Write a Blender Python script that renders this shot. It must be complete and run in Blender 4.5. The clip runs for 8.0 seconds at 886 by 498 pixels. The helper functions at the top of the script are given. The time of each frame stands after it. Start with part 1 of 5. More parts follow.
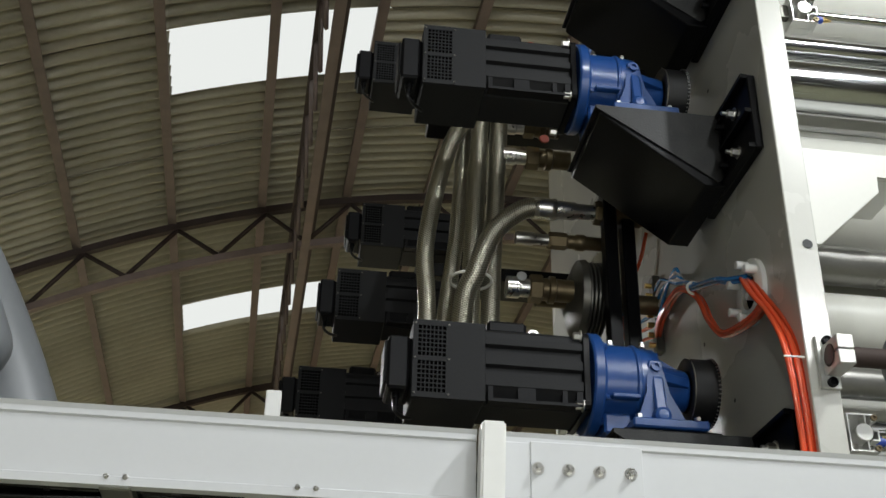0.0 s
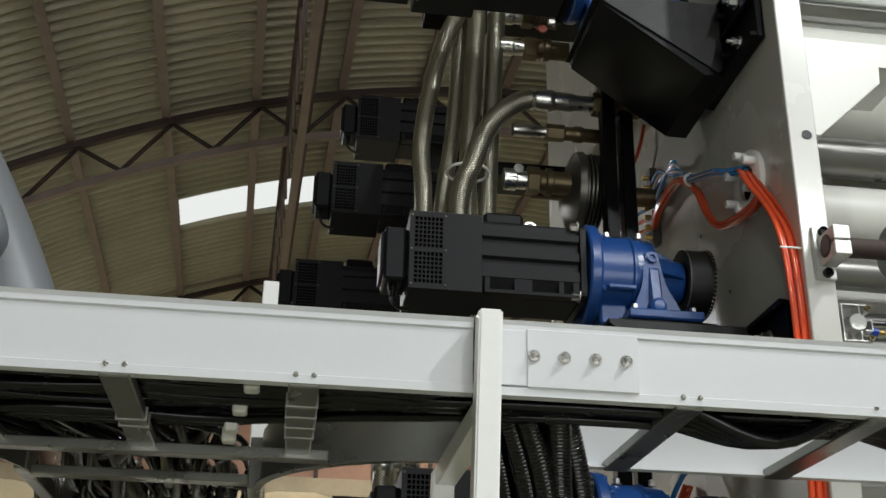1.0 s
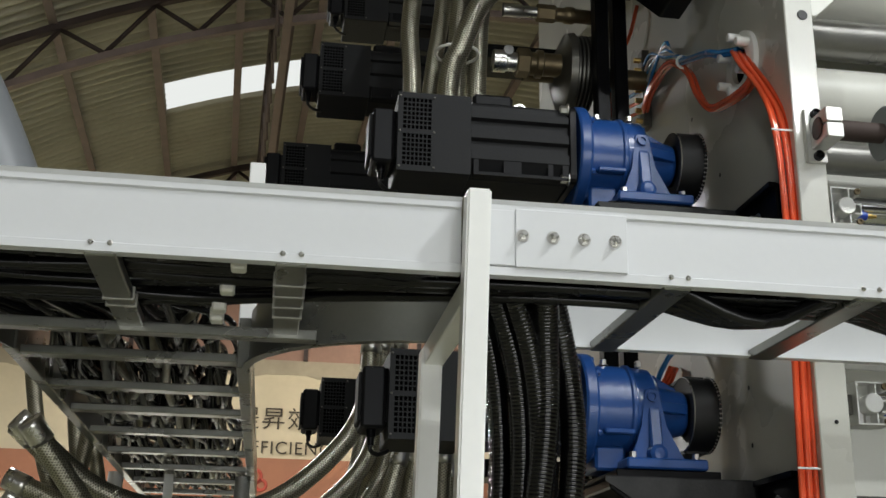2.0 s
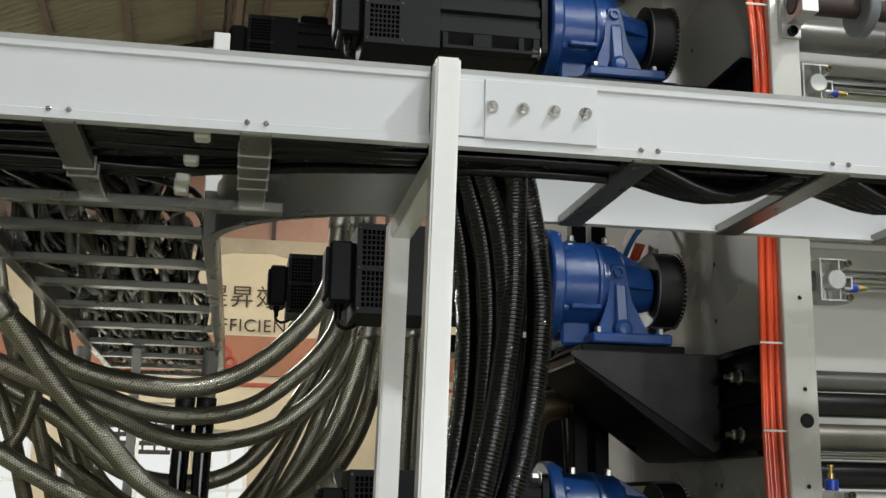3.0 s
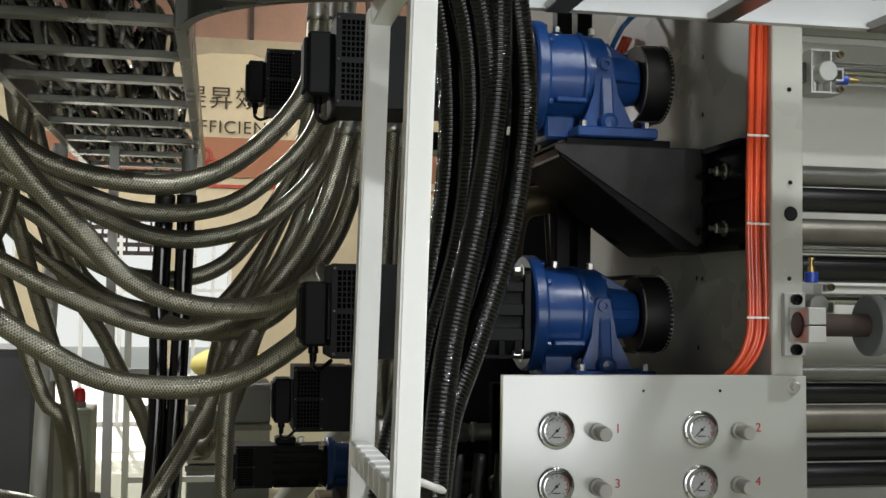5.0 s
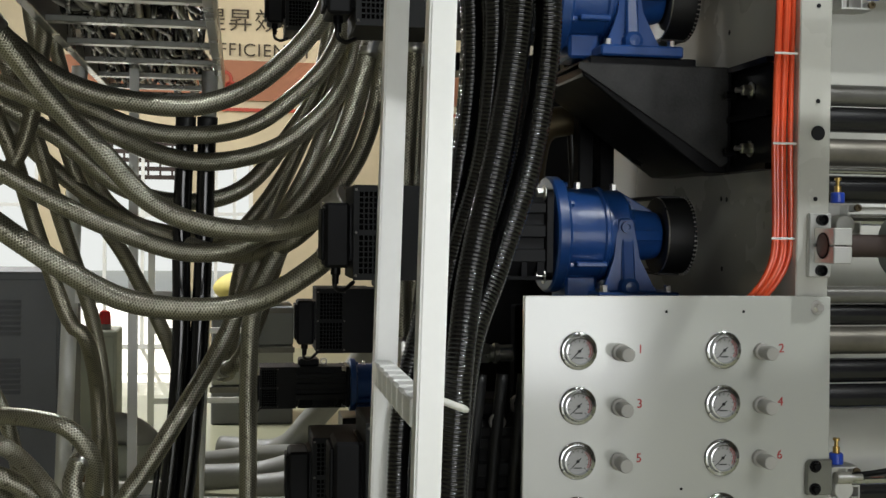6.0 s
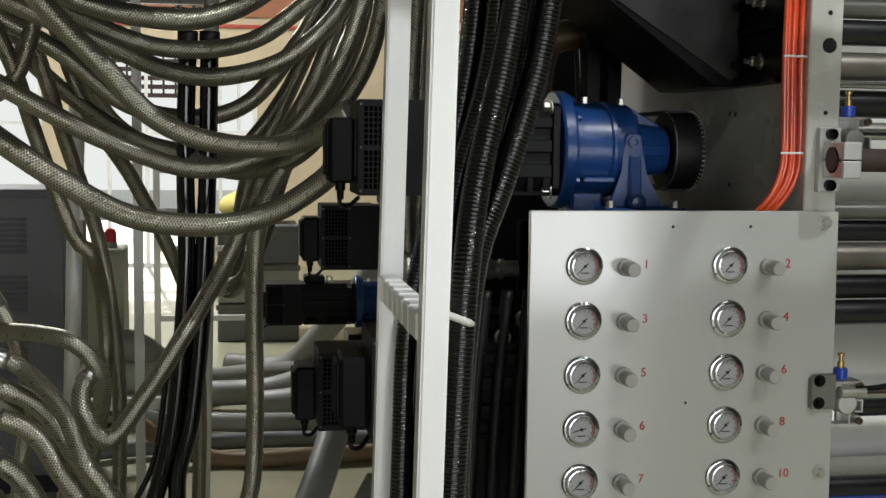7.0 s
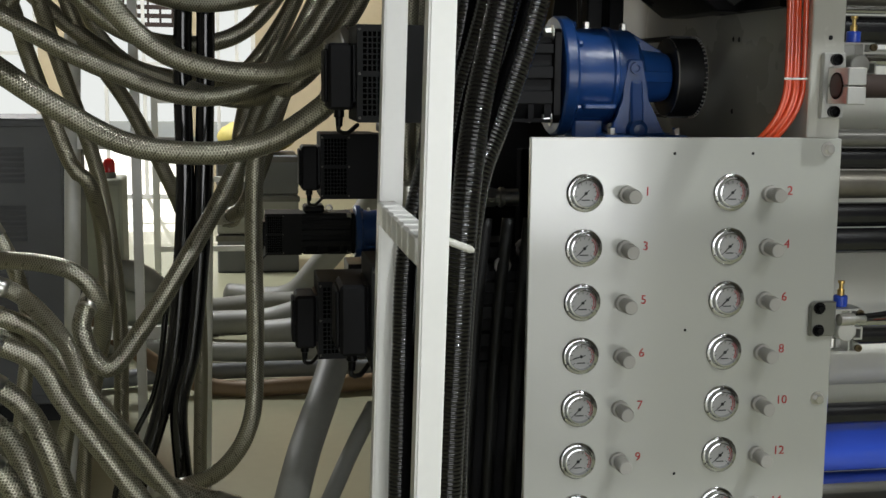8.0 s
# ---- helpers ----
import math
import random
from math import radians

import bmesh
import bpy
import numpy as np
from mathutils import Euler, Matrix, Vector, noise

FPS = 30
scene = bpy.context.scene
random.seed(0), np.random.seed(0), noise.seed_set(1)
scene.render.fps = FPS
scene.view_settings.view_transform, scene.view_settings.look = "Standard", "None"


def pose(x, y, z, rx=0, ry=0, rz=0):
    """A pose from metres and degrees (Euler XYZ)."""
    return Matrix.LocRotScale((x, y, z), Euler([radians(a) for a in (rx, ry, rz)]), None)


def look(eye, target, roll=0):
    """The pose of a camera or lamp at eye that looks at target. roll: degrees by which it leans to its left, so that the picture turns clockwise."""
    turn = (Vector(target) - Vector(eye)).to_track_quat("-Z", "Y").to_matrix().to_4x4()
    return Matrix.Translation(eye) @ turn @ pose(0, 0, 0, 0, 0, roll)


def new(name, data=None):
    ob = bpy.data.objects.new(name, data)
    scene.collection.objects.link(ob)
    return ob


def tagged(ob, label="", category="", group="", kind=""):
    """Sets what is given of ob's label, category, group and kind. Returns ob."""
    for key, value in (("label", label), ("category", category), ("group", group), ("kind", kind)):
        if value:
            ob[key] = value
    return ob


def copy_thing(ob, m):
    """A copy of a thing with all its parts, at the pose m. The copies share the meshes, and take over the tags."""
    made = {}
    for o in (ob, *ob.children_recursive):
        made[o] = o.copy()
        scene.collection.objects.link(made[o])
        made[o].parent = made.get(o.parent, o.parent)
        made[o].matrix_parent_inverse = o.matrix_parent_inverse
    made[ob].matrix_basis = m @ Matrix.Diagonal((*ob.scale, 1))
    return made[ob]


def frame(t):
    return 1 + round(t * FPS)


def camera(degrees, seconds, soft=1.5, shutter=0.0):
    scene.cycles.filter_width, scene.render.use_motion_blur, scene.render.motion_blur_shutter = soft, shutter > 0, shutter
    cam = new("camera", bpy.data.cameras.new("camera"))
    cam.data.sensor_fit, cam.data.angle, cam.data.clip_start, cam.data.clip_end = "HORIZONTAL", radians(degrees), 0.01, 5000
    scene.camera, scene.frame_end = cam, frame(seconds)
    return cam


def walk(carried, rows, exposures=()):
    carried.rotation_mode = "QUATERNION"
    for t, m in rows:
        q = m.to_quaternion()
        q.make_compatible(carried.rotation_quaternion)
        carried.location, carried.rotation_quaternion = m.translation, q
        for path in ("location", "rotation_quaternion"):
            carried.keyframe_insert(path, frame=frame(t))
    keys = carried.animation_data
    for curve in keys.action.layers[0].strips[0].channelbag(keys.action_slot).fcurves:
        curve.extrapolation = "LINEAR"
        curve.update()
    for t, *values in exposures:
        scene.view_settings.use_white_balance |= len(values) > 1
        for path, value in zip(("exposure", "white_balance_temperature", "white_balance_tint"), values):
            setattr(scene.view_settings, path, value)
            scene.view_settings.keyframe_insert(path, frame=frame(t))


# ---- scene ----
cam = camera(41.95, 8.0)
ROWS = [
    (0.0, -0.0107, -0.0663, 1.5255, 118.998, -1.130, -7.772),
    (0.5, -0.0100, -0.0609, 1.5230, 116.579, -1.117, -7.882),
    (1.0, -0.0100, -0.0548, 1.5205, 113.821, -1.042, -7.929),
    (1.5, -0.0080, -0.0462, 1.5189, 111.118, -1.016, -8.081),
    (3.0, -0.0017, -0.0169, 1.5088, 102.354, -0.939, -10.095),
    (3.5, 0.0023, -0.0060, 1.5057, 99.678, -0.856, -11.005),
    (4.0, 0.0037, 0.0119, 1.5037, 97.074, -0.780, -11.466),
    (4.5, 0.0050, 0.0206, 1.4986, 94.695, -0.768, -11.426),
    (6.0, 0.0048, 0.0361, 1.4886, 88.864, -0.680, -9.937),
    (6.5, 0.0060, 0.0434, 1.4850, 86.837, -0.636, -9.755),
    (7.0, 0.0065, 0.0478, 1.4796, 84.869, -0.649, -9.679),
    (7.5, 0.0061, 0.0517, 1.4734, 82.977, -0.637, -9.686),
    (8.0, 0.0085, 0.0579, 1.4696, 81.497, -0.633, -9.686),
]
walk(cam, [(t, pose(x, y, z, rx, ry, rz)) for t, x, y, z, rx, ry, rz in ROWS], [(0.0, 0.0), (8.0, 0.0)])

# ---- world, sun and lamps ----
world = bpy.data.worlds.new("sky")
scene.world = world
world.use_nodes = True
wn = world.node_tree
sky = wn.nodes.new("ShaderNodeTexSky")
sky.sky_type, sky.sun_disc = "NISHITA", False
sky.sun_elevation, sky.sun_rotation = radians(33), radians(8)
wn.links.new(sky.outputs[0], wn.nodes["Background"].inputs[0])
wn.nodes["Background"].inputs[1].default_value = 0.1
sun_lamp = new("sun", bpy.data.lights.new("sun", "SUN"))
sun_lamp.data.energy, sun_lamp.data.angle, sun_lamp.data.color = 5.0, radians(0.6), (1, 0.95, 0.87)
sun_lamp.matrix_world = look((-3.0, 22, 14.5), (0, 0, 0))


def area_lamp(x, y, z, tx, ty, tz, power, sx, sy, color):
    lamp = new("unseen_lamp", bpy.data.lights.new("unseen_lamp", "AREA"))
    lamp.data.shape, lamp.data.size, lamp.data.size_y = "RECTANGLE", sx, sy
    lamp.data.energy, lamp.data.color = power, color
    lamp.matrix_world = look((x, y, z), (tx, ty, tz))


# unseen high-bay lamps behind the camera, placed from shadows on the panel
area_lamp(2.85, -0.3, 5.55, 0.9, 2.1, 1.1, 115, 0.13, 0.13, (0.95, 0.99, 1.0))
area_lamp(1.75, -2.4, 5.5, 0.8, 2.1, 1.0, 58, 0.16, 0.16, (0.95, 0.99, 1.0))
# added fills for the roller covers and front faces, no fixture known
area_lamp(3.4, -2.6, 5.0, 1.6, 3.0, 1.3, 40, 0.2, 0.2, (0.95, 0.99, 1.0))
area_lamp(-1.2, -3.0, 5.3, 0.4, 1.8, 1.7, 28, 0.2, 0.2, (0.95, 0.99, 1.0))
# added broad light in place of a door; the south wall is closed
area_lamp(0.8, -5.3, 1.2, 0.8, 2, 1.2, 150, 5.0, 2.2, (0.97, 0.99, 1))
# added fills that brighten the far floor and the end wall
area_lamp(-2.2, 9.2, 4.9, -1.2, 9.6, 0, 400, 1.2, 0.5, (0.98, 0.99, 1))
area_lamp(1.5, 12.2, 5.2, 0.5, 13.9, 3.2, 36, 1.0, 0.4, (1, 0.95, 0.84))

# ---- materials ----


def material(name, color, rough=0.5, metal=0.0, vary=0.15, scale=6.0, fine=60.0, bump=0.1, coat=0.0, rand=0.0, spec=0.5):
    """Principled paint or metal with mottling at two scales and a fine relief."""
    m = bpy.data.materials.new(name)
    m.use_nodes = True
    nt, n = m.node_tree, m.node_tree.nodes
    b = n["Principled BSDF"]
    tc = n.new("ShaderNodeTexCoord")
    big, small = n.new("ShaderNodeTexNoise"), n.new("ShaderNodeTexNoise")
    for tex, s, d in ((big, scale, 5), (small, fine, 3)):
        tex.inputs["Scale"].default_value, tex.inputs["Detail"].default_value = s, d
        nt.links.new(tc.outputs["Object"], tex.inputs["Vector"])
    mix = n.new("ShaderNodeMix")
    mix.data_type = "RGBA"
    dark = [c * (1 - vary) for c in color]
    light = [min(1, c * (1 + vary)) for c in color]
    mix.inputs[6].default_value, mix.inputs[7].default_value = (*dark, 1), (*light, 1)
    add = n.new("ShaderNodeMath")
    add.operation = "MULTIPLY_ADD"
    add.inputs[1].default_value = 0.35
    nt.links.new(small.outputs[0], add.inputs[0])
    sub = n.new("ShaderNodeMath")
    sub.operation = "SUBTRACT"
    sub.inputs[1].default_value = 0.18
    nt.links.new(big.outputs[0], sub.inputs[0])
    nt.links.new(sub.outputs[0], add.inputs[2])
    fac = add
    if rand:
        info = n.new("ShaderNodeObjectInfo")
        ra = n.new("ShaderNodeMath")
        ra.operation = "MULTIPLY_ADD"
        ra.inputs[1].default_value = rand
        nt.links.new(info.outputs["Random"], ra.inputs[0])
        nt.links.new(add.outputs[0], ra.inputs[2])
        fac = ra
    nt.links.new(fac.outputs[0], mix.inputs[0])
    nt.links.new(mix.outputs[2], b.inputs["Base Color"])
    rr = n.new("ShaderNodeMapRange")
    rr.inputs[3].default_value, rr.inputs[4].default_value = max(0.02, rough - 0.08), min(1, rough + 0.1)
    nt.links.new(big.outputs[0], rr.inputs[0])
    nt.links.new(rr.outputs[0], b.inputs["Roughness"])
    b.inputs["Metallic"].default_value = metal
    b.inputs["Coat Weight"].default_value = coat
    b.inputs["Coat Roughness"].default_value = 0.12
    b.inputs["Specular IOR Level"].default_value = spec
    if bump:
        bp = n.new("ShaderNodeBump")
        bp.inputs["Strength"].default_value, bp.inputs["Distance"].default_value = bump, 0.002
        nt.links.new(small.outputs[0], bp.inputs["Height"])
        nt.links.new(bp.outputs[0], b.inputs["Normal"])
    return m


def math_node(nt, op, a, b=None, c=None):
    nd = nt.nodes.new("ShaderNodeMath")
    nd.operation = op
    for i, v in enumerate((a, b, c)):
        if v is None:
            continue
        if isinstance(v, (int, float)):
            nd.inputs[i].default_value = v
        else:
            nt.links.new(v, nd.inputs[i])
    return nd.outputs[0]


def braid_material(name, color, dark, pitch, strands):
    """Woven wire over a hose: two crossing helices, metal with dark gaps and tracer marks."""
    m = bpy.data.materials.new(name)
    m.use_nodes = True
    nt, n = m.node_tree, m.node_tree.nodes
    b = n["Principled BSDF"]
    uv = n.new("ShaderNodeUVMap")
    sep = n.new("ShaderNodeSeparateXYZ")
    nt.links.new(uv.outputs[0], sep.inputs[0])
    u, v = sep.outputs[0], sep.outputs[1]
    tau = 2 * math.pi
    s1 = math_node(nt, "SINE", math_node(nt, "MULTIPLY_ADD", u, tau / pitch, math_node(nt, "MULTIPLY", v, tau * strands)))
    s2 = math_node(nt, "SINE", math_node(nt, "SUBTRACT", math_node(nt, "MULTIPLY", u, tau / pitch), math_node(nt, "MULTIPLY", v, tau * strands)))
    h = math_node(nt, "MULTIPLY_ADD", math_node(nt, "MAXIMUM", s1, s2), 0.5, 0.5)
    noise_tex = n.new("ShaderNodeTexNoise")
    noise_tex.inputs["Scale"].default_value = 9
    tick = math_node(nt, "LESS_THAN", math_node(nt, "FRACT", math_node(nt, "MULTIPLY_ADD", u, 1 / 0.055, math_node(nt, "MULTIPLY", v, 2.0))), 0.09)
    band = math_node(nt, "LESS_THAN", math_node(nt, "FRACT", math_node(nt, "MULTIPLY", v, 4.0)), 0.3)
    tick = math_node(nt, "MULTIPLY", tick, band)
    fac = math_node(nt, "MULTIPLY_ADD", math_node(nt, "POWER", h, 2.0), 0.85, math_node(nt, "MULTIPLY", noise_tex.outputs[0], 0.12))
    fac = math_node(nt, "MULTIPLY", fac, math_node(nt, "SUBTRACT", 1.0, math_node(nt, "MULTIPLY", tick, 0.85)))
    mix = n.new("ShaderNodeMix")
    mix.data_type = "RGBA"
    mix.inputs[6].default_value, mix.inputs[7].default_value = (*dark, 1), (*color, 1)
    nt.links.new(fac, mix.inputs[0])
    nt.links.new(mix.outputs[2], b.inputs["Base Color"])
    b.inputs["Metallic"].default_value = 0.92
    b.inputs["Roughness"].default_value = 0.33
    bp = n.new("ShaderNodeBump")
    bp.inputs["Strength"].default_value, bp.inputs["Distance"].default_value = 0.9, 0.001
    nt.links.new(h, bp.inputs["Height"])
    nt.links.new(bp.outputs[0], b.inputs["Normal"])
    return m


WHITE = material("white_tray_paint", (0.66, 0.67, 0.68), 0.38, 0, 0.05, 3, 90, 0.04, 0.2)
POSTW = material("white_post_paint", (0.86, 0.86, 0.83), 0.32, 0, 0.06, 5, 90, 0.05, 0.3)
ALU = material("brushed_aluminium", (0.6, 0.6, 0.57), 0.36, 0.75, 0.1, 8, 120, 0.08)
TRAYALU = material("dulled_aluminium", (0.24, 0.24, 0.215), 0.28, 0.75, 0.15, 8, 120, 0.08)
CREAM = material("machine_paint", (0.54, 0.535, 0.485), 0.26, 0, 0.05, 2, 130, 0.08, 0.25)
PANEL = material("panel_paint", (0.43, 0.435, 0.4), 0.11, 0, 0.03, 2, 150, 0.03, 1.0, spec=1.0)
ROLLW = material("cream_cover", (0.62, 0.615, 0.56), 0.4, 0, 0.06, 2, 60, 0.03, 0.1)
BLACK = material("black_paint", (0.0035, 0.0035, 0.004), 0.3, 0, 0.4, 9, 120, 0.12, spec=0.13)
BLACKM = material("black_satin", (0.007, 0.007, 0.008), 0.42, 0, 0.3, 6, 100, 0.08, spec=0.3)
DUSTY = material("dusty_black_paint", (0.02, 0.02, 0.0195), 0.48, 0, 0.98, 16, 170, 0.3, spec=0.25)
GABLE = material("brown_gable_sheet", (0.3, 0.17, 0.12), 0.75, 0, 0.3, 1.5, 20, 0.2)
MOTOR = material("motor_paint", (0.017, 0.0172, 0.018), 0.6, 0, 0.18, 8, 140, 0.15, spec=0.18)
MOTORD = material("motor_paint_dark", (0.006, 0.006, 0.007), 0.55, 0, 0.2, 8, 140, 0.15, spec=0.2)
BLUE = material("blue_enamel", (0.012, 0.056, 0.21), 0.3, 0, 0.16, 14, 60, 0.35, 0.25)
STEEL = material("zinc_steel", (0.62, 0.61, 0.58), 0.28, 1, 0.12, 30, 200, 0.05)
DARKSTEEL = material("dark_steel", (0.12, 0.115, 0.1), 0.35, 0.8, 0.25, 14, 120, 0.1)
CHROME = material("chrome_roller", (0.62, 0.63, 0.64), 0.12, 1, 0.06, 3, 60, 0.01)
ROLLD = material("dark_roller", (0.19, 0.185, 0.17), 0.28, 0.6, 0.2, 4, 80, 0.03)
ROLLK = material("black_roller_rubber", (0.012, 0.012, 0.013), 0.2, 0, 0.3, 5, 80, 0.02, spec=0.6)
ROLLB = material("dull_brown_steel", (0.2, 0.185, 0.155), 0.38, 0.7, 0.3, 7, 60, 0.05)
PULLEY = material("pulley_steel", (0.09, 0.085, 0.075), 0.52, 0.6, 0.25, 14, 120, 0.1)
REDDARK = material("dark_bore", (0.03, 0.012, 0.008), 0.4, 0, 0.3, 20, 100, 0.05)
BRASS = material("brass", (0.55, 0.38, 0.13), 0.3, 1, 0.1, 30, 100, 0.05)
OLDBRASS = material("tarnished_brass", (0.13, 0.1, 0.055), 0.4, 0.7, 0.35, 18, 100, 0.15)
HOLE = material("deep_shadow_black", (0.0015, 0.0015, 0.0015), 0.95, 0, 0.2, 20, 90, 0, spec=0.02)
RUBBER = material("black_rubber", (0.006, 0.006, 0.006), 0.5, 0, 0.3, 20, 140, 0.1)
CABLE = material("cable_sheath", (0.005, 0.005, 0.0055), 0.24, 0, 0.35, 16, 90, 0.05, spec=0.35)
GREYCABLE = material("grey_cable_sheath", (0.2, 0.2, 0.19), 0.4, 0, 0.3, 16, 90, 0.05)
CORR = material("corrugated_plastic", (0.003, 0.003, 0.0033), 0.1, 0, 0.3, 20, 90, 0.0, spec=0.7)
ORANGE = material("orange_tube", (0.72, 0.09, 0.03), 0.22, 0, 0.12, 12, 70, 0.03, 0.4)
BLUETUBE = material("blue_tube", (0.03, 0.2, 0.5), 0.25, 0, 0.12, 12, 70, 0.03, 0.3)
CLEARTUBE = material("clear_tube", (0.6, 0.6, 0.6), 0.15, 0, 0.12, 12, 70, 0.03, 0.3)
NYLON = material("nylon_tie", (0.75, 0.74, 0.68), 0.4, 0, 0.06, 20, 70, 0.03)
GREYPVC = material("grey_pvc", (0.19, 0.2, 0.21), 0.42, 0, 0.12, 5, 60, 0.05)
DUCT = material("grey_flexible_duct", (0.27, 0.27, 0.245), 0.5, 0, 0.15, 8, 60, 0.08)
BROWNPIPE = material("brown_hose", (0.24, 0.16, 0.09), 0.45, 0, 0.2, 8, 60, 0.08)
KNOB = material("grey_knob", (0.36, 0.35, 0.32), 0.5, 0, 0.06, 20, 120, 0.08)
DIAL = material("dial_white", (0.33, 0.33, 0.32), 0.35, 0, 0.02, 20, 120, 0)
RED = material("red_ink", (0.35, 0.02, 0.02), 0.5, 0, 0.1, 20, 100, 0)
INK = material("faded_brown_ink", (0.05, 0.035, 0.02), 0.7, 0, 0.4, 9, 60, 0.1)
REDLENS = material("red_lens", (0.6, 0.01, 0.01), 0.15, 0, 0.1, 20, 100, 0, 0.5)
REDPAINT = material("red_paint", (0.45, 0.06, 0.03), 0.4, 0, 0.15, 12, 100, 0.05)
NAVY = material("blue_plastic", (0.02, 0.06, 0.4), 0.3, 0, 0.1, 20, 100, 0.02)
BLUEFILM = material("blue_film", (0.05, 0.12, 0.75), 0.12, 0, 0.2, 2.5, 9, 0.02, 0.5)
CABGREY = material("cabinet_grey", (0.12, 0.125, 0.13), 0.5, 0, 0.1, 4, 60, 0.05)
CABGREEN = material("cabinet_green_grey", (0.4, 0.42, 0.34), 0.45, 0, 0.1, 4, 60, 0.05)
RUST = material("rusted_steel", (0.045, 0.03, 0.025), 0.7, 0.2, 0.4, 7, 70, 0.3, 0, 0.2)
ROOF = material("roof_sheet", (0.3, 0.275, 0.21), 0.55, 0.1, 0.35, 1.1, 22, 0.1, 0, 0.3)
PURLIN = material("faded_primer_steel", (0.16, 0.12, 0.105), 0.65, 0.1, 0.35, 7, 70, 0.3, 0, 0.2)
# plaster colour darkened for the unseen walls, to lower the bounced light
LOWBOUNCE = material("low_bounce_wall", (0.2, 0.19, 0.17), 0.85, 0, 0.15, 1.3, 14, 0.3)
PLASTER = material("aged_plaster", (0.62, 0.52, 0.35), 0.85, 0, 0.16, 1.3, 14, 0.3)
PLASTERD = material("stained_plaster", (0.36, 0.3, 0.21), 0.9, 0, 0.3, 2.2, 14, 0.4)
REDWALL = material("red_brown_band", (0.36, 0.15, 0.08), 0.75, 0, 0.15, 1.5, 20, 0.15)
FLOOR = material("floor_paint", (0.35, 0.345, 0.23), 0.35, 0, 0.16, 1.2, 18, 0.08, 0.2)
SACK = material("yellow_sack", (0.6, 0.5, 0.14), 0.7, 0, 0.2, 6, 50, 0.3)
BRAID = braid_material("steel_braid", (0.53, 0.51, 0.41), (0.15, 0.142, 0.108), 0.0078, 13)
BRAIDD = braid_material("dull_steel_braid", (0.38, 0.355, 0.27), (0.1, 0.094, 0.07), 0.0078, 13)

GLASS = bpy.data.materials.new("clear_glass")
GLASS.use_nodes = True
gb = GLASS.node_tree.nodes["Principled BSDF"]
gb.inputs["Transmission Weight"].default_value, gb.inputs["Roughness"].default_value, gb.inputs["IOR"].default_value = 1.0, 0.02, 1.45

# plain emission takes the place of daylight at skylights and openings
SKYLIGHT = bpy.data.materials.new("daylight_glow")
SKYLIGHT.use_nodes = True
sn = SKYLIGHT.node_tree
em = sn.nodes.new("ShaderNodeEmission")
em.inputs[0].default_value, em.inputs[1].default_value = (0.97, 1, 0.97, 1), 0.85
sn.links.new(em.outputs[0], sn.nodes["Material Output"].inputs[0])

# ---- mesh helpers ----


def part(name, bm, mat, parent=None, label="", smooth=False):
    """Links a bmesh as one mesh object, under a thing or a part."""
    me = bpy.data.meshes.new(name)
    bmesh.ops.recalc_face_normals(bm, faces=bm.faces)
    bm.to_mesh(me)
    bm.free()
    me.materials.append(mat)
    if smooth:
        me.polygons.foreach_set("use_smooth", [True] * len(me.polygons))
        me.set_sharp_from_angle(angle=radians(38))
    ob = new(name, me)
    ob.parent = parent
    if label:
        tagged(ob, label)
    return ob


def thing(name, label, category, x=0, y=0, z=0, group="", kind=""):
    ob = new(name)
    ob.location = (x, y, z)
    ob.empty_display_size = 0.05
    return tagged(ob, label, category, group, kind)


def single(name, bm, mat, label, category, group="", kind="", smooth=False):
    return tagged(part(name, bm, mat, None, "", smooth), label, category, group, kind)


def box(x0, x1, y0, y1, z0, z1, bevel=0.0, bm=None, segs=1):
    out = bm or bmesh.new()
    r = bmesh.ops.create_cube(out, size=1.0, matrix=Matrix.Translation(((x0 + x1) / 2, (y0 + y1) / 2, (z0 + z1) / 2)) @ Matrix.Diagonal((x1 - x0, y1 - y0, z1 - z0, 1)))
    if bevel:
        edges = list({e for v in r["verts"] for e in v.link_edges})
        bmesh.ops.bevel(out, geom=edges, offset=bevel, segments=segs, affect="EDGES", profile=0.5)
    return out


AXES = {"x": Matrix(((0, 0, 1, 0), (1, 0, 0, 0), (0, 1, 0, 0), (0, 0, 0, 1))), "y": Matrix(((1, 0, 0, 0), (0, 0, 1, 0), (0, -1, 0, 0), (0, 0, 0, 1))), "z": Matrix.Identity(4)}


def lathe(profile, cx, cy, cz, axis="x", seg=28, bm=None):
    """Turns (along, radius) pairs about an axis through (cx, cy, cz)."""
    out = bm or bmesh.new()
    m = Matrix.Translation((cx, cy, cz)) @ AXES[axis]
    rings = []
    for a, r in profile:
        if r <= 1e-6:
            rings.append([out.verts.new(m @ Vector((0, 0, a)))])
        else:
            rings.append([out.verts.new(m @ Vector((r * math.cos(2 * math.pi * i / seg), r * math.sin(2 * math.pi * i / seg), a))) for i in range(seg)])
    for p, q in zip(rings, rings[1:]):
        for i in range(seg):
            j = (i + 1) % seg
            if len(p) == 1 and len(q) == 1:
                continue
            if len(p) == 1:
                out.faces.new((p[0], q[i], q[j]))
            elif len(q) == 1:
                out.faces.new((p[i], p[j], q[0]))
            else:
                out.faces.new((p[i], p[j], q[j], q[i]))
    for ring, on in ((rings[0], True), (rings[-1], True)):
        if len(ring) > 1 and on:
            out.faces.new(ring)
    return out


